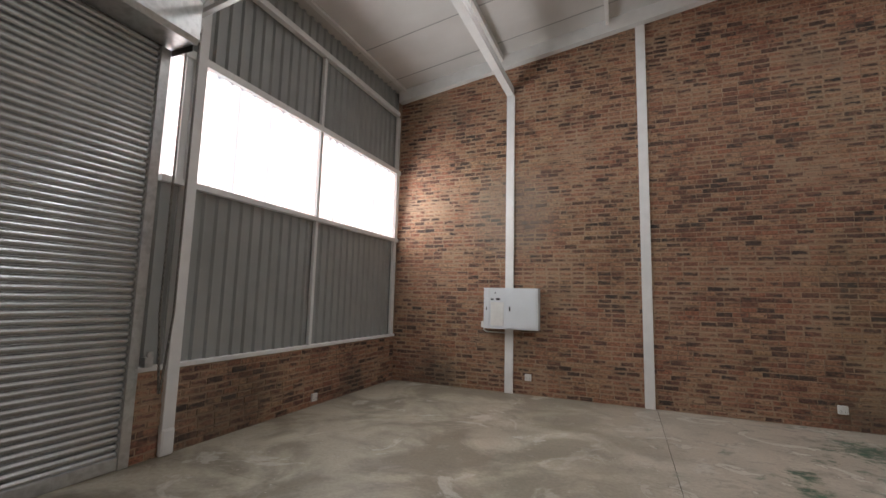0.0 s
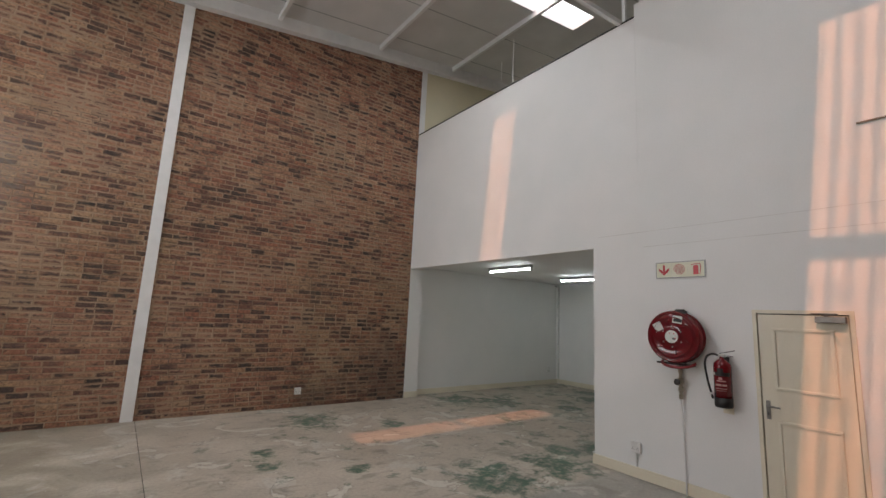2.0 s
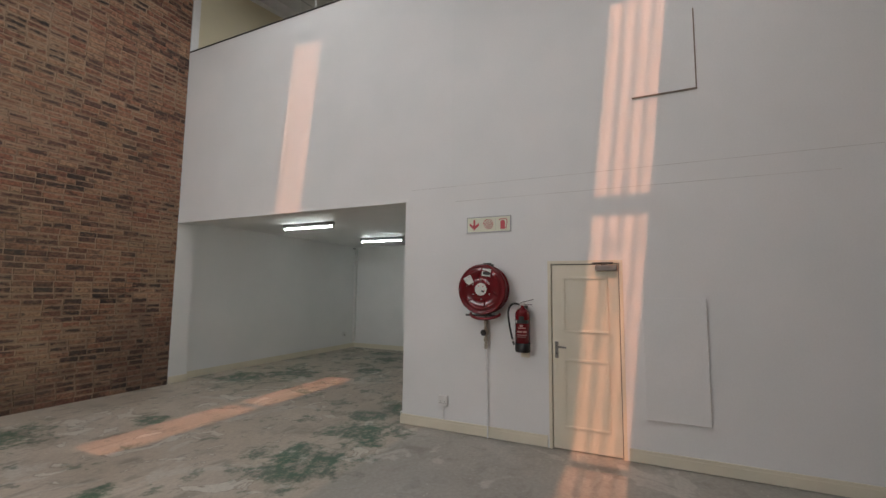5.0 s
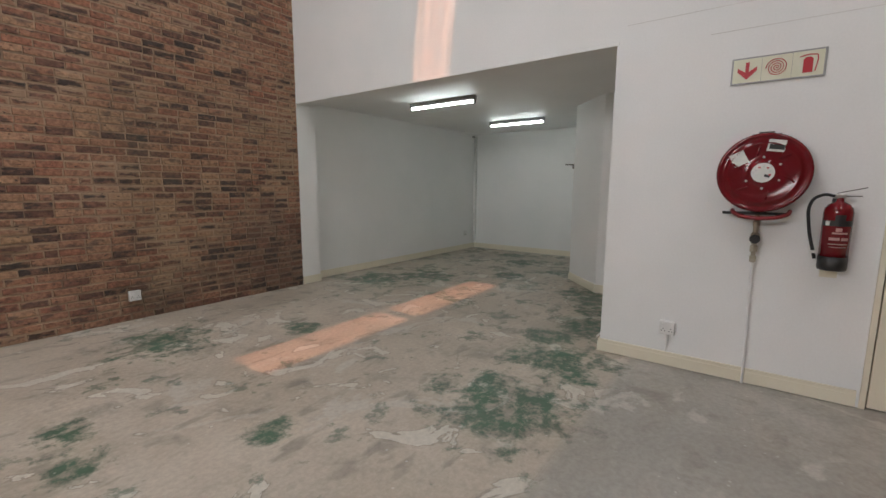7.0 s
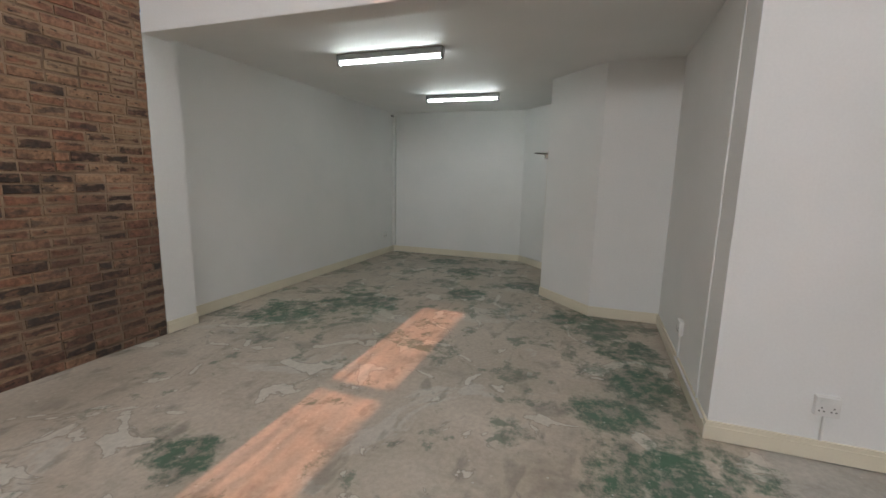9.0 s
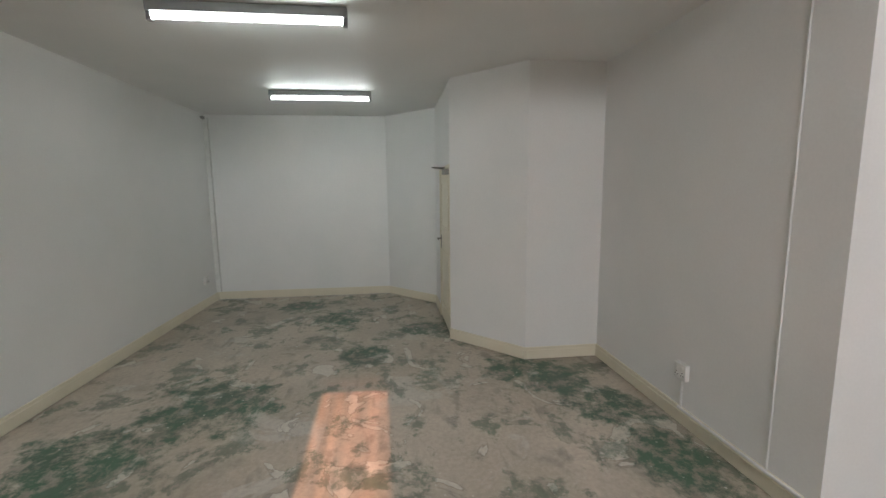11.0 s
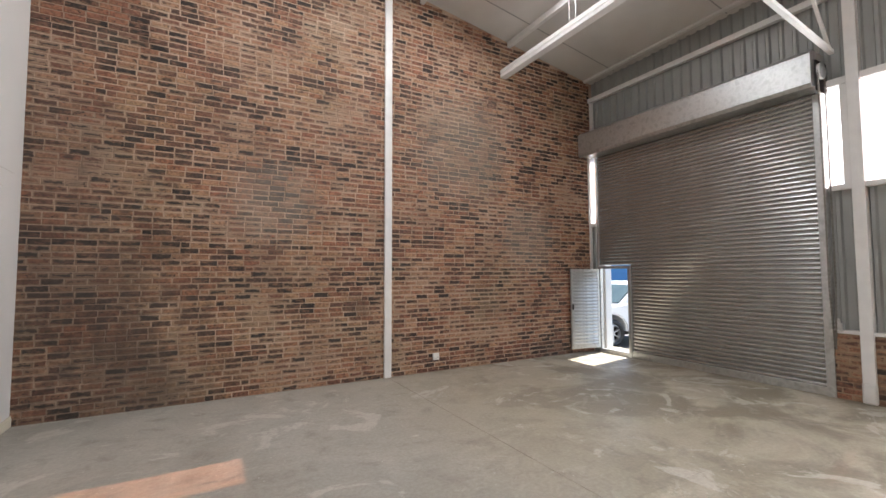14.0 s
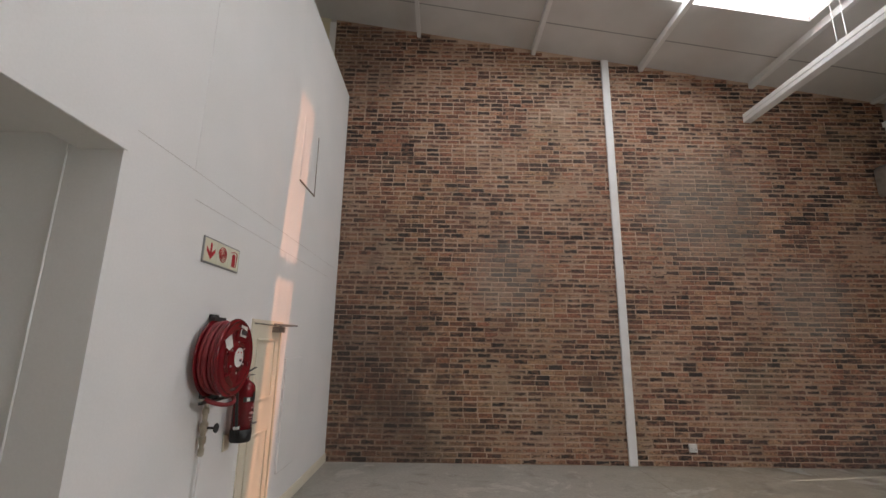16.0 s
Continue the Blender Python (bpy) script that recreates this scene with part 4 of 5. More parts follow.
part("pipe", bm, WHITE_PLASTIC, pipe)
part("junction_box", boxes((-2.81, N - 0.10, 1.25, -2.722, N - 0.002, 1.37), bevel=0.005), WHITE_PLASTIC, pipe)


def socket(x, y, z, facing, drop=0.0, label="white plastic double wall socket"):
    """A wall socket; facing is the turn of its front about z, from -y."""
    root = thing("wall_socket", label, "socket", (x, y, z), group="wall sockets")
    m = pose(x, y, z, 0, 0, facing)
    bm = bmesh.new()
    box(bm, -0.062, -0.038, -0.062, 0.062, -0.001, 0.062, bevel=0.006)
    bmesh.ops.transform(bm, matrix=m, verts=bm.verts)
    part("plate", bm, WHITE_PLASTIC, root)
    for dx in (-0.03, 0.03):
        bm = bmesh.new()
        box(bm, dx - 0.011, -0.043, 0.018, dx + 0.011, -0.0385, 0.042, bevel=0.002)
        bmesh.ops.transform(bm, matrix=m, verts=bm.verts)
        part("switch", bm, WHITE_PLASTIC, root)
        bm = bmesh.new()
        for px, pz in ((dx, -0.005), (dx - 0.012, -0.026), (dx + 0.012, -0.026)):
            box(bm, px - 0.004, -0.0395, pz - 0.004, px + 0.004, -0.0382, pz + 0.004)
        bmesh.ops.transform(bm, matrix=m, verts=bm.verts)
        part("pin_hole", bm, BLACK, root)
    if drop:
        bm = bmesh.new()
        tube(bm, [(0, -0.012, -0.06), (0, -0.012, -0.06 - drop)], 0.010, 8)
        bmesh.ops.transform(bm, matrix=m, verts=bm.verts)
        part("conduit", bm, WHITE_PLASTIC, root)
    return root


socket(-1.87, N, 0.33, 0)
socket(2.86, N, 0.30, 0)
socket(-0.60, S, 0.28, 180)
socket(E, 2.49, 0.36, -90, 0.165, "white plastic wall socket above a short conduit")
socket(6.30, OPEN_Y, 0.41, 180, 0.22, "white plastic wall socket above a short conduit")
socket(10.40, 8.10, 0.42, 0)
socket(W, 5.30, 0.14, 90, 0, "white plastic socket low on the dwarf wall")
bm = bmesh.new()
tube(bm, [(6.30, OPEN_Y + 0.034, 0.135), (6.26, OPEN_Y + 0.034, 0.135), (5.26, OPEN_Y + 0.034, 0.136)], 0.010, 8)
tagged(part("conduit", bm, WHITE_PLASTIC), "white conduit lying on the skirting", "conduit")
trunk = thing("cable_trunking", "white vertical cable trunking in the recess corner", "trunking", (10.82, 8.06, 0))
part("trunk", boxes((10.785, 8.035, 0.14, 10.857, 8.097, 2.93), bevel=0.004), WHITE_PLASTIC, trunk)
part("elbow", boxes((10.70, 8.06, 2.90, 10.785, 8.097, 2.94), bevel=0.004), CLAD, trunk)
bm = bmesh.new()
tube(bm, [(5.555, OPEN_Y + 0.008, 0.13), (5.555, OPEN_Y + 0.008, NOOK_TOP)], 0.006, 6)
tagged(part("trim", bm, WHITE_WALL), "painted-over plaster corner bead", "trim", kind="structure")


# ---- lamps in the recess ----
def batten(x, y0, y1):
    root = thing("fluorescent_batten", "white batten with a lit fluorescent tube on the ceiling", "ceiling light", (x, (y0 + y1) / 2, NOOK_TOP), group="recess battens")
    part("body", boxes((x - 0.034, y0, NOOK_TOP - 0.066, x + 0.034, y1, NOOK_TOP - 0.001), bevel=0.004), BATTEN_GREY, root)
    bm = bmesh.new()
    tube(bm, [(x, y0 + 0.032, NOOK_TOP - 0.089), (x, y1 - 0.032, NOOK_TOP - 0.089)], 0.019, 14)
    part("tube", bm, TUBE_LIGHT, root, "lit cold-white tube", smooth=True)
    for y in (y0, y1 - 0.03):
        part("lamp_holder", boxes((x - 0.022, y, NOOK_TOP - 0.122, x + 0.022, y + 0.03, NOOK_TOP - 0.067), bevel=0.005), BATTEN_GREY, root)


batten(6.65, 5.47, 6.74)
batten(9.10, 5.42, 6.64)


# ---- doors ----
def panel_door(name, m, w, h, label):
    """A flush cream door with two moulded panels; local x along the wall, front towards -y, hinge at x = w."""
    root = thing(name, label, "door", m.translation, kind="structure")

    def put(pname, bm, mat, parent=root, lab=""):
        bmesh.ops.transform(bm, matrix=m, verts=bm.verts)
        return part(pname, bm, mat, parent, lab)

    put("frame", boxes((0, -0.012, 0, 0.035, 0.1, h), (w - 0.035, -0.012, 0, w, 0.1, h), (0.035, -0.012, h - 0.035, w - 0.035, 0.1, h)), CREAM)
    lf = put("leaf", boxes((0.045, 0.0, 0.014, w - 0.043, 0.04, h - 0.045), bevel=0.002), CREAM)
    # added dark sheet that draws the shade in the gap round the leaf
    put("gap_shade", boxes((0.036, 0.042, 0.002, w - 0.036, 0.07, h - 0.036)), DARK, root, "dark sheet for the shade behind the leaf")
    for z0, z1 in ((0.24, 0.98), (1.27, 1.88)):
        x0, x1, t = 0.16, w - 0.15, 0.028
        bm = boxes((x0, -0.012, z0, x1, -0.0005, z0 + t), (x0, -0.012, z1 - t, x1, -0.0005, z1), (x0, -0.012, z0 + t, x0 + t, -0.0005, z1 - t), (x1 - t, -0.012, z0 + t, x1, -0.0005, z1 - t), bevel=0.004)
        put("panel_moulding", bm, CREAM, lf)
    hd = put("handle", boxes((0.072, -0.008, 0.98, 0.108, -0.0005, 1.16), bevel=0.003), IRON, lf, "dull dark metal lever handle")
    bm = bmesh.new()
    tube(bm, [(0.09, -0.004, 1.11), (0.09, -0.05, 1.11), (0.10, -0.055, 1.11), (0.20, -0.055, 1.105)], 0.009, 8)
    put("lever", bm, IRON, hd)
    put("keyhole", boxes((0.086, -0.0095, 1.02, 0.094, -0.0085, 1.05)), BLACK, hd)
    cl = put("door_closer", boxes((w - 0.27, -0.065, h - 0.115, w - 0.05, -0.001, h - 0.055), bevel=0.006), IRON, lf, "dull grey metal door closer")
    bm = bmesh.new()
    tube(bm, [(w - 0.20, -0.05, h - 0.05), (w - 0.08, -0.20, h - 0.04), (w - 0.30, -0.03, h - 0.03)], 0.008, 6)
    put("arm", bm, IRON, cl)
    return root


panel_door("door_1", pose(E, 1.19, 0, 0, 0, -90), 0.79, 2.06, "cream painted two-panel door, closed, with a door closer")
panel_door("door_2", pose(9.42, 4.53, 0, 0, 0, 180), 1.02, 2.06, "cream painted two-panel door in the recess, closed")

# ---- fire equipment on the white wall ----
sign = thing("fire_sign", "cream safety sign with red arrow, hose and extinguisher symbols", "sign", (E, 1.90, 2.525))
SX = E - 0.012
part("backing", boxes((SX, 1.614, 2.426, E - 0.001, 2.187, 2.626), bevel=0.002), CLAD, sign)
for k in range(3):
    y1 = 2.175 - 0.183 * k
    part("panel", boxes((SX - 0.002, y1 - 0.181, 2.438, SX - 0.0005, y1, 2.614)), SIGN_BASE, sign)


def flat(points, x, thick=0.0015):
    """A flat plate in the wall's plane from (y, z) corners."""
    bm = bmesh.new()
    lo = [bm.verts.new((x, y, z)) for y, z in points]
    hi = [bm.verts.new((x - thick, y, z)) for y, z in points]
    n = len(points)
    for i in range(n):
        bm.faces.new((lo[i], lo[(i + 1) % n], hi[(i + 1) % n], hi[i]))
    bm.faces.new(hi)
    bmesh.ops.recalc_face_normals(bm, faces=bm.faces)
    return bm


c, zc, px = 2.084, 2.526, SX - 0.0025
part("arrow", flat([(c + 0.012, zc + 0.062), (c - 0.012, zc + 0.062), (c - 0.012, zc - 0.01), (c - 0.062, zc + 0.025), (c - 0.062, zc - 0.005), (c, zc - 0.066), (c + 0.062, zc - 0.005), (c + 0.062, zc + 0.025), (c + 0.012, zc - 0.01)], px), SIGN_RED, sign, "red arrow pointing down")
c = 1.901
bm = bmesh.new()
pts = [(0.066 * (1 - t / 4.1) * math.cos(t * 2 * math.pi), 0.066 * (1 - t / 4.1) * math.sin(t * 2 * math.pi)) for t in [i / 20 for i in range(81)]]
for (a, b), (d, e) in zip(pts, pts[1:]):
    bar(bm, (px, c + a, zc + b), (px, c + d, zc + e), 0.0082, 0.005)
part("hose_symbol", bm, SIGN_RED, sign, "red spiral hose symbol")
c = 1.718
part("extinguisher_symbol", flat([(c + 0.028, zc - 0.065), (c + 0.028, zc + 0.03), (c + 0.012, zc + 0.045), (c - 0.012, zc + 0.045), (c - 0.028, zc + 0.03), (c - 0.028, zc - 0.065)], px), SIGN_RED, sign, "red extinguisher symbol")
bm = bmesh.new()
for a, b in (((c + 0.05, zc + 0.05), (c + 0.0, zc + 0.062)), ((c, zc + 0.062), (c - 0.05, zc + 0.055)), ((c - 0.05, zc + 0.055), (c - 0.055, zc + 0.02)), ((c - 0.055, zc + 0.02), (c - 0.042, zc - 0.06))):
    bar(bm, (px, *a), (px, *b), 0.007, 0.007)
part("hose_line", bm, SIGN_RED, sign)

RY, RZ, RR = 1.915, 1.732, 0.291
reel = thing("fire_hose_reel", "red wall-mounted fire hose reel with coiled red hose", "hose reel", (E, RY, RZ))
AX = pose(0, RY, RZ, 0, -90, 0)
part("wall_bracket", boxes((E - 0.03, RY - 0.05, RZ - 0.30, E - 0.001, RY + 0.05, RZ + 0.32), (E - 0.07, RY - 0.09, RZ + 0.27, E - 0.03, RY + 0.09, RZ + 0.30), bevel=0.004), DARK, reel)


def disc(name, x, prof, mat, lab="", smooth=True, seg=48):
    bm = bmesh.new()
    lathe(bm, prof, seg, Matrix.Translation((x, 0, 0)) @ AX)
    return part(name, bm, mat, reel, lab, smooth)


disc("back_plate", E - 0.05, [(0, 0), (0.28, 0), (0.29, 0.006), (0.28, 0.012), (0, 0.014)], RED)
disc("drum", E - 0.06, [(0.16, 0), (0.16, 0.15)], RED)
for k, (rr, off) in enumerate(((0.254, 0.022), (0.260, 0.058), (0.250, 0.094), (0.262, 0.128))):
    bm = bmesh.new()
    pts = [(E - 0.062 - off - 0.002 * math.sin(3 * a), RY + rr * math.cos(a), RZ + rr * math.sin(a)) for a in [2 * math.pi * i / 40 for i in range(41)]]
    tube(bm, pts, 0.0175, 10, caps=False)
    part("hose_coil", bm, HOSE, reel, "coil of red rubber hose", True)
face = disc("front_disc", E - 0.205, [(0.0, 0.036), (0.083, 0.036), (0.088, 0.032), (0.098, 0.027), (0.125, 0.025), (0.205, 0.023), (0.214, 0.028), (0.224, 0.028), (0.232, 0.018), (0.250, 0.012), (0.263, 0.012), (0.271, 0.020), (0.282, 0.020), (RR, 0.012), (RR + 0.003, 0.002), (RR - 0.004, -0.010), (0.272, -0.012), (0.266, -0.006), (0, -0.006)], RED, "glossy red pressed steel disc")


def on_face(name, y, z, w, h, turn, mat, d=0.030, lab=""):
    bm = bmesh.new()
    box(bm, -0.0015, -w / 2, -h / 2, 0.0015, w / 2, h / 2)
    bmesh.ops.transform(bm, matrix=pose(E - 0.205 - d, RY + y, RZ + z, turn, 0, 0), verts=bm.verts)
    return part(name, bm, mat, face, lab)


bm = bmesh.new()
lathe(bm, [(0, 0.039), (0.072, 0.039), (0.072, 0.0365)], 28, Matrix.Translation((E - 0.205, 0, 0)) @ AX)
part("centre_label", bm, LABEL, face, "round white paper label")
on_face("label_print", -0.026, -0.024, 0.035, 0.018, 20, DARK, 0.040)
for k in range(7):
    a = 0.4 + k * 0.62
    on_face("label_mark", 0.045 * math.cos(a), 0.045 * math.sin(a), 0.014, 0.012, 0, SIGN_RED if k % 2 else CEILING, 0.0405)
on_face("label", -0.065, 0.195, 0.105, 0.085, 8, LABEL, 0.026, "white paper label")
on_face("label_bar", -0.068, 0.185, 0.09, 0.035, 8, DARK, 0.0283)
on_face("label", 0.155, 0.105, 0.095, 0.10, -28, LABEL, 0.0265, "white paper label")
for i in range(6):
    a = i * math.pi / 3 + 0.2
    bm = bmesh.new()
    tube(bm, [(E - 0.205 - d, RY + r * math.cos(a + w), RZ + r * math.sin(a + w)) for r, w, d in ((0.135, 0.0, 0.023), (0.15, 0.03, 0.029), (0.18, 0.10, 0.029), (0.20, 0.16, 0.023))], 0.007, 8)
    part("pressed_rib", bm, RED, face, smooth=True)
for i in range(6):
    a = i * math.pi / 3 + 0.5
    bm = bmesh.new()
    lathe(bm, [(0.0, 0.008), (0.007, 0.006), (0.009, 0.0)], 8, Matrix.Translation((E - 0.205 - 0.026, 0.115 * math.cos(a), 0.115 * math.sin(a))) @ AX)
    part("bolt", bm, CHROME, face)
bm = bmesh.new()
pts = [(E - 0.11 - 0.10 * math.sin(a), RY - 0.01 + 0.18 * math.cos(a), RZ - 0.285 - 0.055 * math.sin(a)) for a in [math.pi * i / 12 for i in range(13)]]
tube(bm, pts, 0.016, 8)
part("hose_tail", bm, HOSE, reel, "loop of hose under the reel", True)
bm = bmesh.new()
box(bm, E - 0.13, RY - 0.19, RZ - 0.318, E - 0.10, RY + 0.235, RZ - 0.296, bevel=0.004)
box(bm, E - 0.12, RY - 0.02, RZ - 0.30, E - 0.001, RY + 0.02, RZ - 0.28)
part("hose_guide", bm, BLACK, reel, "black hose guide bar")
valve = thing("stop_valve", "dull brass stop valve on a thin grey water pipe", "valve", (E - 0.045, 1.92, 0))
bm = bmesh.new()
lathe(bm, [(0.016, 1.03), (0.022, 1.04), (0.022, 1.08), (0.016, 1.085), (0.016, 1.11), (0.026, 1.12), (0.026, 1.16), (0.016, 1.17), (0.020, 1.19), (0.030, 1.205), (0.030, 1.255), (0.018, 1.27), (0.018, 1.32), (0.024, 1.325), (0.024, 1.36), (0.016, 1.37), (0.016, 1.46)], 12, pose(E - 0.045, 1.92, 0))
part("body", bm, BRASS, valve)
bm = bmesh.new()
tube(bm, [(E - 0.07, 1.92, 1.225), (E - 0.13, 1.92, 1.225)], 0.009, 8)
lathe(bm, [(0.0, 0), (0.032, 0.0), (0.036, 0.006), (0.032, 0.012), (0.0, 0.012)], 14, pose(E - 0.13, 1.92, 1.225, 0, -90, 0))
part("hand_wheel", bm, DARK, valve, "dark hand wheel")
bm = bmesh.new()
tube(bm, [(E - 0.028, 1.905, 0.002), (E - 0.028, 1.910, 0.5), (E - 0.045, 1.92, 1.0), (E - 0.045, 1.92, 1.04)], 0.009, 8)
part("pipe", bm, WHITE_STEEL, valve, "thin white painted pipe")

EY, EX, EZ = 1.455, E - 0.12, 0.05
ext = thing("fire_extinguisher", "red fire extinguisher with black base and hose on the wall", "fire extinguisher", (EX, EY, 0.99 + EZ))
bm = bmesh.new()
lathe(bm, [(0.0, 1.085), (0.083, 1.085), (0.083, 1.40), (0.078, 1.43), (0.060, 1.455), (0.030, 1.475), (0.022, 1.48), (0.022, 1.505), (0.0, 1.505)], 28, pose(EX, EY, EZ))
part("cylinder", bm, RED, ext, smooth=True)
bm = bmesh.new()
lathe(bm, [(0.0, 0.985), (0.078, 0.985), (0.085, 1.0), (0.085, 1.086), (0.0, 1.086)], 28, pose(EX, EY, EZ))
part("base", bm, BLACK, ext, "black plastic foot", True)


def band(name, z0, z1, a0, a1, mat, lab="", r=0.0842):
    bm = bmesh.new()
    n = 12
    prev = None
    for i in range(n + 1):
        a = radians(a0 + (a1 - a0) * i / n)
        cur = [bm.verts.new((EX + rr * math.cos(a), EY + rr * math.sin(a), z)) for rr in (r,) for z in (z0 + EZ, z1 + EZ)]
        if prev:
            bm.faces.new((prev[0], cur[0], cur[1], prev[1]))
        prev = cur
    return part(name, bm, mat, ext, lab)


band("label_band", 1.305, 1.345, 110, 250, BLACK, "dark printed band")
band("label_band", 1.345, 1.385, 165, 205, BLACK)
band("emblem", 1.310, 1.340, 128, 146, LABEL, "small white round emblem", 0.0850)
for z0, z1, a0, a1 in ((1.25, 1.262, 160, 220), (1.205, 1.225, 150, 190), (1.205, 1.225, 196, 225), (1.175, 1.182, 150, 225), (1.155, 1.160, 155, 220), (1.268, 1.292, 172, 196)):
    band("print_bar", z0, z1, a0, a1, PRINT, "", 0.0846)
part("valve_head", boxes((EX - 0.02, EY - 0.03, 1.55, EX + 0.02, EY + 0.03, 1.58), bevel=0.004), CHROME, ext)
bm = bmesh.new()
bar(bm, (EX, EY + 0.02, 1.585), (EX - 0.02, EY - 0.13, 1.625), 0.02, 0.006)
bar(bm, (EX, EY + 0.02, 1.565), (EX - 0.02, EY - 0.11, 1.565), 0.02, 0.006)
part("lever", bm, DARK, ext, "dark squeeze lever")
bm = bmesh.new()
ctrl = [(0.03, 1.515), (0.09, 1.525), (0.145, 1.49), (0.165, 1.42), (0.158, 1.33), (0.14, 1.22), (0.115, 1.12), (0.098, 1.05)]
way = []
for i in range(len(ctrl) - 1):
    p0, p1, p2, p3 = ctrl[max(i - 1, 0)], ctrl[i], ctrl[i + 1], ctrl[min(i + 2, len(ctrl) - 1)]
    for k in range(5):
        t = k / 5
        way.append((EX - 0.01, *[EY * (1 - q) + EZ * q + 0.5 * (2 * p1[q] + (p2[q] - p0[q]) * t + (2 * p0[q] - 5 * p1[q] + 4 * p2[q] - p3[q]) * t * t + (3 * p1[q] - p0[q] - 3 * p2[q] + p3[q]) * t ** 3) for q in (0, 1)]))
tube(bm, way, 0.011, 10)
part("hose", bm, BLACK, ext, "black rubber discharge hose", True)
part("hose_clip", boxes((EX - 0.03, EY + 0.10, 1.15, EX + 0.01, EY + 0.132, 1.17)), LABEL, ext)
part("wall_hook", boxes((E - 0.05, EY - 0.03, 1.41, E - 0.001, EY + 0.03, 1.55), bevel=0.003), DARK, ext)
part("support_plate", boxes((E - 0.012, EY - 0.05, 0.96, E - 0.001, EY + 0.05, 1.09), bevel=0.003), CREAM, ext, "cream plastic wall plate")

# ---- outside the pass door ----
ground = tagged(part("ground", boxes((-400, -400, -0.5, W - 0.3, 400, -0.20), (W - 0.3, -400, -0.5, 400, S - 0.3, -0.20)), ASPHALT), "sunlit grey asphalt yard", "ground", kind="structure")
tagged(part("threshold", boxes((W - 0.31, S - 0.3, -0.21, W - 0.299, N, -0.001), (W - 0.9, S - 0.3, -0.21, W - 0.3, N, -0.008)), CONCRETE), "concrete apron before the door", "threshold", kind="structure")


tagged(part("outer_pier", boxes((W - 0.52, S - 0.3, -0.007, W - 0.312, -1.90, 2.6), bevel=0.006), WHITE_WALL), "white painted pier outside the pass door", "pier", kind="structure")


def extrude_yz(points, x0, x1, taper=None):
    """Extrudes a side outline (y, z) from x0 to x1; taper pulls points above a height inwards."""
    bm = bmesh.new()
    rows = []
    for x, s in ((x0, 1), (x1, -1)):
        rows.append([bm.verts.new((x + s * (taper(z) if taper else 0), y, z)) for y, z in points])
    n = len(points)
    for i in range(n):
        bm.faces.new((rows[0][i], rows[0][(i + 1) % n], rows[1][(i + 1) % n], rows[1][i]))
    bm.faces.new(rows[0][::-1])
    bm.faces.new(rows[1])
    bmesh.ops.recalc_face_normals(bm, faces=bm.faces)
    return bm


# car parked along the front, bonnet to the south
CXN, FY = -6.5, -2.77
car = thing("parked_car", "white four-wheel-drive car parked on the asphalt", "car", (CXN, FY, -0.03))


def arch(cy, r, n=8):
    return [(cy + r * math.cos(math.pi * i / n), 0.40 + r * math.sin(math.pi * i / n)) for i in range(n + 1)]


low = [(FY - 0.85, 0.42), (FY - 0.88, 0.78), (FY - 0.80, 1.02), (FY + 0.55, 1.16), (FY + 3.75, 1.20), (FY + 3.80, 0.45)]
base = [*low, *arch(FY + 2.75, 0.47), *arch(FY, 0.47)]
bm = extrude_yz(base, CXN - 1.84, CXN)
bmesh.ops.bevel(bm, geom=[e for e in bm.edges if abs(e.verts[0].co.x - e.verts[1].co.x) < 0.01], offset=0.035, segments=2, affect="EDGES")
body = part("body", bm, CAR_WHITE, car)
roofline = [(FY + 0.30, 1.14), (FY + 0.98, 1.66), (FY + 1.22, 1.74), (FY + 3.35, 1.76), (FY + 3.62, 1.62), (FY + 3.76, 1.18)]
part("cabin", extrude_yz(roofline, CXN - 1.80, CXN - 0.04, lambda z: max(0, z - 1.2) * 0.28), CAR_WHITE, car)
part("front_window", extrude_yz([(FY + 0.72, 1.23), (FY + 1.16, 1.62), (FY + 1.80, 1.64), (FY + 1.80, 1.24)], CXN - 0.10, CXN - 0.035, lambda z: -max(0, z - 1.2) * 0.0), CAR_GLASS, car, "dark tinted side window")
part("rear_window", extrude_yz([(FY + 1.88, 1.24), (FY + 1.88, 1.64), (FY + 3.2, 1.64), (FY + 3.3, 1.26)], CXN - 0.10, CXN - 0.035), CAR_GLASS, car, "dark tinted side window")
bm = bmesh.new()
ws = [bm.verts.new(p) for p in ((CXN - 0.14, FY + 0.31, 1.165), (CXN - 1.70, FY + 0.31, 1.165), (CXN - 1.62, FY + 0.94, 1.64), (CXN - 0.22, FY + 0.94, 1.64))]
f = bm.faces.new(ws)
r = bmesh.ops.extrude_face_region(bm, geom=[f])
bmesh.ops.translate(bm, vec=(0, -0.02, 0.02), verts=[v for v in r["geom"] if isinstance(v, bmesh.types.BMVert)])
part("windscreen", bm, CAR_GLASS, car, "tinted windscreen")
bm = bmesh.new()
box(bm, CXN + 0.02, FY + 0.82, 1.17, CXN + 0.20, FY + 0.94, 1.33, bevel=0.03)
box(bm, CXN - 0.05, FY + 0.86, 1.19, CXN + 0.03, FY + 0.92, 1.24)
part("mirror", bm, CAR_WHITE, car, "white door mirror")
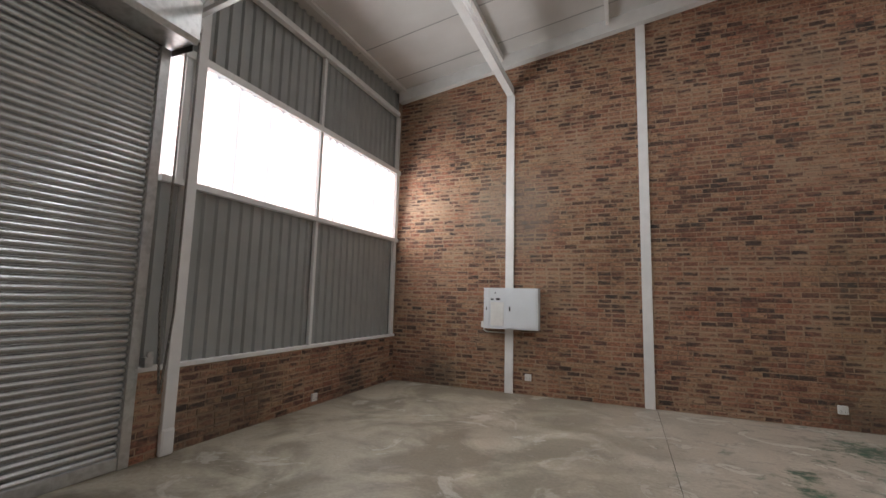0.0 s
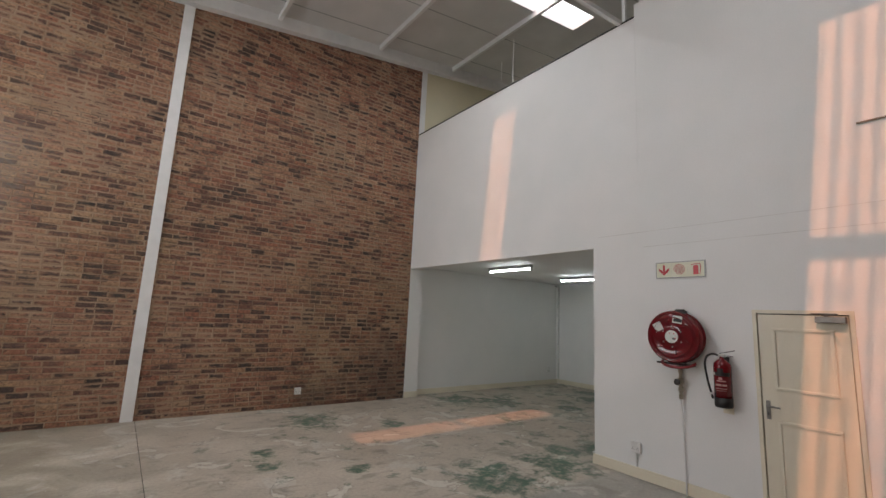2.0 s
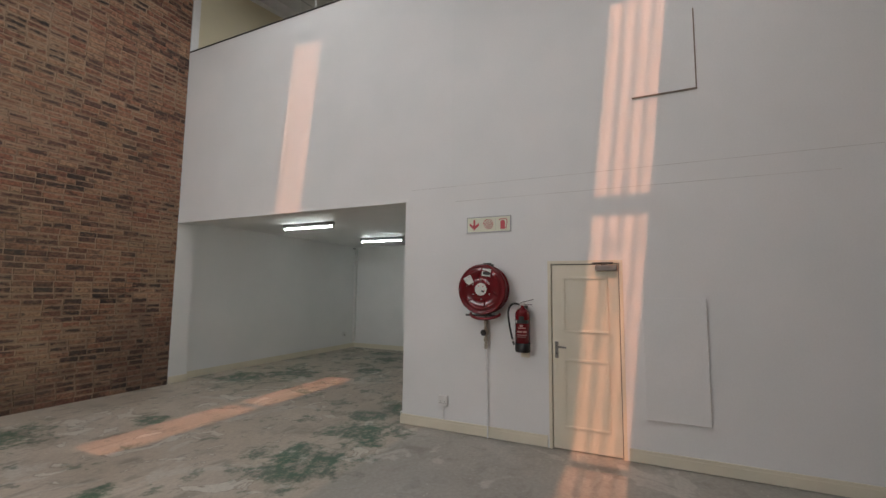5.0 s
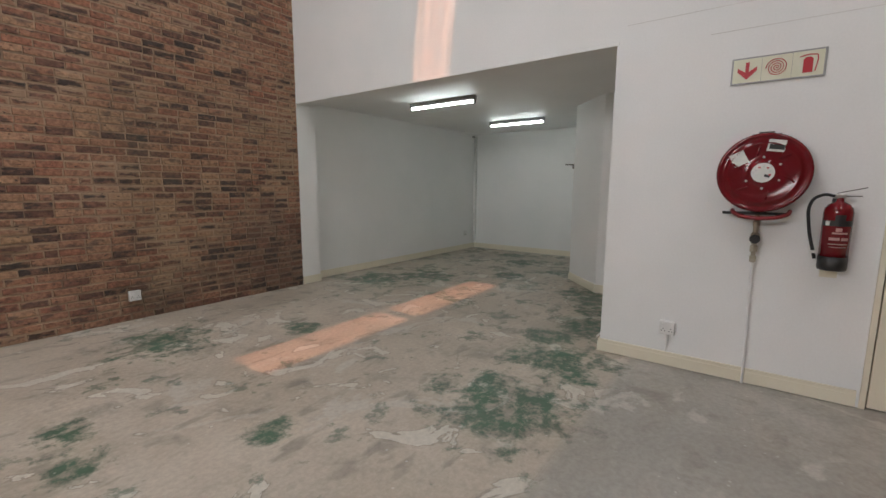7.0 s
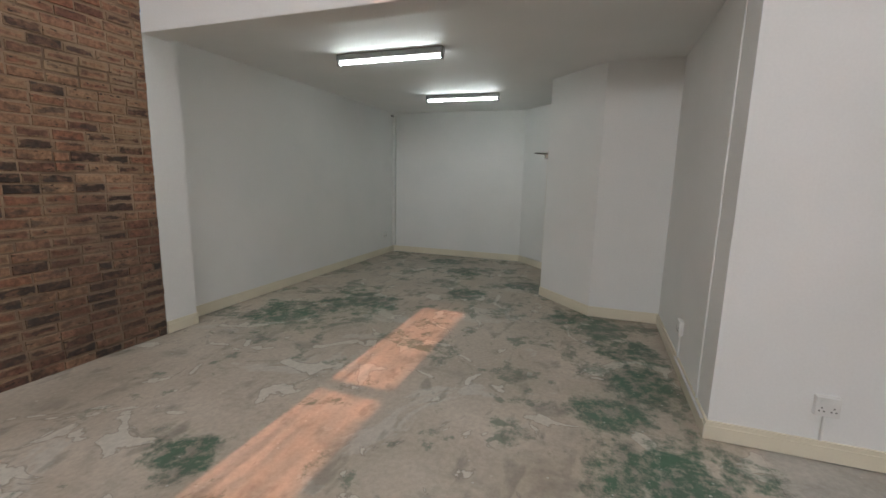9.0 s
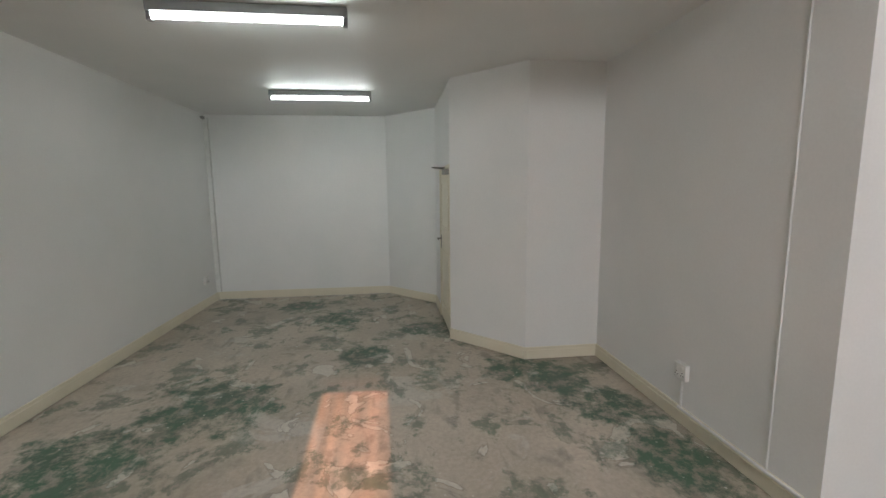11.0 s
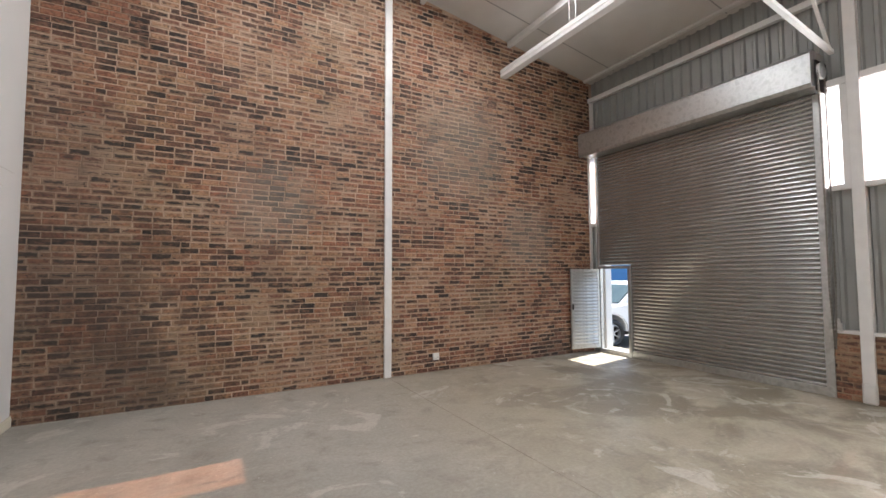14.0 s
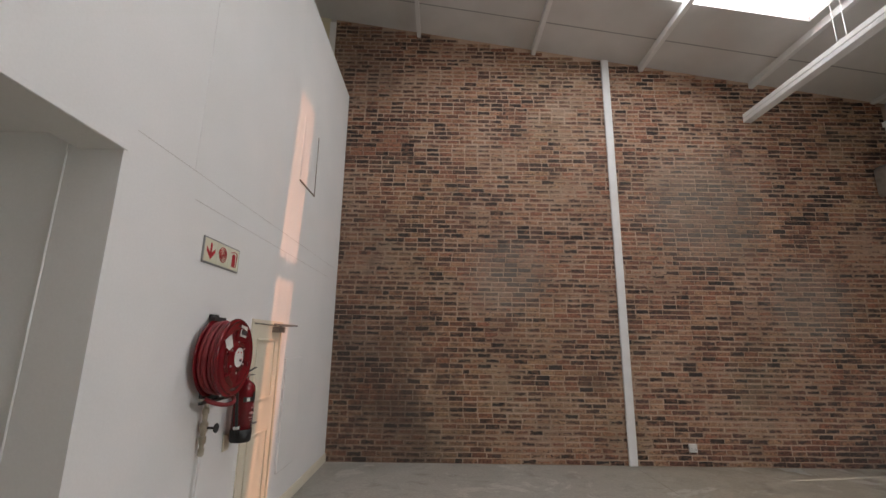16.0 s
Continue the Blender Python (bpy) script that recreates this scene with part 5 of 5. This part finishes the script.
part("roof_rail", boxes((CXN - 0.28, FY + 1.5, 1.80, CXN - 0.24, FY + 3.3, 1.83), (CXN - 0.28, FY + 1.5, 1.73, CXN - 0.24, FY + 1.56, 1.80), (CXN - 0.28, FY + 3.24, 1.73, CXN - 0.24, FY + 3.3, 1.80), bevel=0.005), DARK, car)
part("side_step", boxes((CXN - 0.10, FY + 0.55, 0.36, CXN + 0.08, FY + 2.2, 0.41), bevel=0.01), ALLOY, car)
part("indicator", boxes((CXN - 0.01, FY + 0.50, 0.98, CXN + 0.006, FY + 0.58, 1.02)), SIGN_BASE, car)
part("headlight", boxes((CXN - 0.45, FY - 0.90, 0.80, CXN - 0.02, FY - 0.74, 0.98), bevel=0.02), ALLOY, car)
part("underbody", boxes((CXN - 1.70, FY - 0.6, 0.28, CXN - 0.2, FY + 3.5, 0.46)), DARK, car)
for side, cx in ((1, CXN - 0.02), (-1, CXN - 1.62)):
    for cy in (FY, FY + 2.75):
        m = pose(cx - 0.20, cy, 0.355, 0, 90, 0)
        bm = bmesh.new()
        lathe(bm, [(0.24, 0.0), (0.35, 0.0), (0.38, 0.03), (0.38, 0.19), (0.35, 0.22), (0.25, 0.22), (0.24, 0.19)], 32, m)
        wheel = part("wheel", bm, BLACK, car, "black tyre on a silver alloy rim", True)
        bm = bmesh.new()
        lathe(bm, [(0.20, 0.13), (0.245, 0.13), (0.25, 0.20), (0.225, 0.205), (0.21, 0.15)], 28, m)
        lathe(bm, [(0.0, 0.19), (0.06, 0.19), (0.07, 0.16), (0.0, 0.155)], 14, m)
        for i in range(6):
            a = i * math.pi / 3
            p0 = m @ Vector((0.05 * math.cos(a), 0.05 * math.sin(a), 0.17))
            p1 = m @ Vector((0.225 * math.cos(a), 0.225 * math.sin(a), 0.185))
            bar(bm, p0, p1, 0.06, 0.03)
        part("rim", bm, ALLOY, wheel)
        bm = bmesh.new()
        lathe(bm, [(0.0, 0.06), (0.22, 0.06), (0.22, 0.05), (0.0, 0.05)], 20, m)
        part("brake", bm, DARK, wheel)

car.matrix_world = pose(CXN, FY, -0.205, 0, 0, 80)
shop = thing("far_building", "long blue-fronted industrial building with red fascia across the yard", "building", (-34, -30, -0.03))
part("wall", boxes((-46, -70, -0.21, -34, 10, 5.2)), BLUE_WALL, shop)
part("fascia", boxes((-34.0, -70, 3.2, -33.7, 10, 3.9)), RED_BAND, shop, "red painted fascia band")
part("plinth", boxes((-34.0, -70, -0.21, -33.85, 10, 1.0)), CAR_WHITE, shop, "white painted plinth")
part("roof", boxes((-46.4, -70.4, 5.2, -33.4, 10.4, 5.5)), GALV, shop)
for k in range(12):
    y = -66 + 6.2 * k
    w = part("window", boxes((-34.05, y, 1.3, -33.93, y + 3.2, 2.9)), CLEAR, shop)
    part("frame", boxes((-33.93, y - 0.08, 1.22, -33.86, y + 3.28, 1.3), (-33.93, y - 0.08, 2.9, -33.86, y + 3.28, 2.98)), CAR_WHITE, w)

# ---- bricks ----
random.seed(11)
COURSE, BH, BL, JOINT = 0.0852, 0.0695, 0.223, 0.011
HEADER = 0.106


def wall_frame(which):
    """Maps along, up, out of the wall to the world."""
    if which == "north":
        return lambda u, w, d: (u, N - d, w)
    if which == "south":
        return lambda u, w, d: (u, S + d, w)
    return lambda u, w, d: (W + d, u, w)


def brick_shape(put, u, w, length, height, out):
    """Eight corners: the back sunk in the mortar, the front with softened arrises."""
    e = 0.003
    back = [put(u, w, -0.02), put(u + length, w, -0.02), put(u + length, w + height, -0.02), put(u, w + height, -0.02)]
    edge = [put(u, w, out - e), put(u + length, w, out - e), put(u + length, w + height, out - e), put(u, w + height, out - e)]
    front = [put(u + e, w + e, out), put(u + length - e, w + e, out), put(u + length - e, w + height - e, out), put(u + e, w + height - e, out)]
    return back + edge + front


BRICK_FACES = [(8, 9, 10, 11), (4, 5, 9, 8), (5, 6, 10, 9), (6, 7, 11, 10), (7, 4, 8, 11), (0, 1, 5, 4), (1, 2, 6, 5), (2, 3, 7, 6), (3, 0, 4, 7)]
FLIPPED = [f[::-1] for f in BRICK_FACES]
CORNER = ((0.0, 0.0), (1.0, 0.0), (1.0, 1.0), (0.0, 1.0))


def brick_uv(me):
    """Gives every brick its own 0 to 1 coordinates across its face."""
    layer = me.uv_layers.new(name="face")
    flat_uv = []
    for lp in me.loops:
        flat_uv.extend(CORNER[lp.vertex_index % 4])
    layer.data.foreach_set("uv", flat_uv)


def lay(wall, which, u0, u1, top, pick):
    """Lays the courses of one wall. Bricks in the picked stretch are parts of their own, the rest one joined part."""
    put = wall_frame(which)
    faces = FLIPPED if which == "south" else BRICK_FACES
    verts, polys, made = [], [], {}
    singles = 0
    row = 0
    w = 0.006
    while w < 8.4:
        u = u0
        first = True
        while u < u1 - 0.03:
            length = HEADER if random.random() < 0.05 else BL
            if first:
                length = (HEADER if row % 2 else BL) - random.uniform(0.0, 0.045)
            first = False
            length = min(length, u1 - u)
            if u1 - u - length < 0.04:
                length = u1 - u
            if w + BH > top(u) or w + BH > top(u + length):
                u += length + JOINT
                continue
            whole = length in (BL, HEADER)
            if whole and singles < 300 and pick(u, w):
                kind = (length, random.randrange(5))
                if kind not in made:
                    me = bpy.data.meshes.new("brick")
                    o = Vector(put(0, 0, 0))
                    me.from_pydata([Vector(v) - o for v in brick_shape(put, 0, 0, length + random.uniform(-0.009, 0.004), BH + random.uniform(-0.006, 0.004), random.uniform(-0.003, 0.004))], [], faces)
                    me.materials.append(BRICK_PIECE[which])
                    brick_uv(me)
                    made[kind] = me
                ob = new("brick", made[kind])
                ob.parent = wall
                ob.location = Vector(put(u, w + random.uniform(-0.004, 0.004), random.uniform(-0.003, 0.003)))
                singles += 1
            else:
                k = len(verts)
                verts.extend(brick_shape(put, u + random.uniform(-0.002, 0.002), w + random.uniform(-0.004, 0.004), length + random.uniform(-0.008, 0.004), BH + random.uniform(-0.006, 0.004), random.uniform(-0.004, 0.005)))
                polys.extend([tuple(k + i for i in f) for f in faces])
            u += length + JOINT
        w += COURSE
        row += 1
        if w > top(u1) and w > top(u0):
            break
    if verts:
        me = bpy.data.meshes.new("brick_courses")
        me.from_pydata(verts, [], polys)
        me.materials.append(BRICK[which])
        brick_uv(me)
        ob = new("brick_courses", me)
        ob.parent = wall
        tagged(ob, kind="stuff")


lay(wall_north, "north", W + 0.002, E - 0.002, lambda u: roof_z(u, N) - 0.03, lambda u, w: 2.0 < u < 5.1 and 0.7 < w < 2.6)
lay(wall_south, "south", W + 0.002, 5.595, lambda u: roof_z(u, S) - 0.004, lambda u, w: 1.6 < u < 5.0 and 0.9 < w < 2.4)
lay(wall_west, "west", 2.40, N - 0.004, lambda u: 0.946, lambda u, w: True)
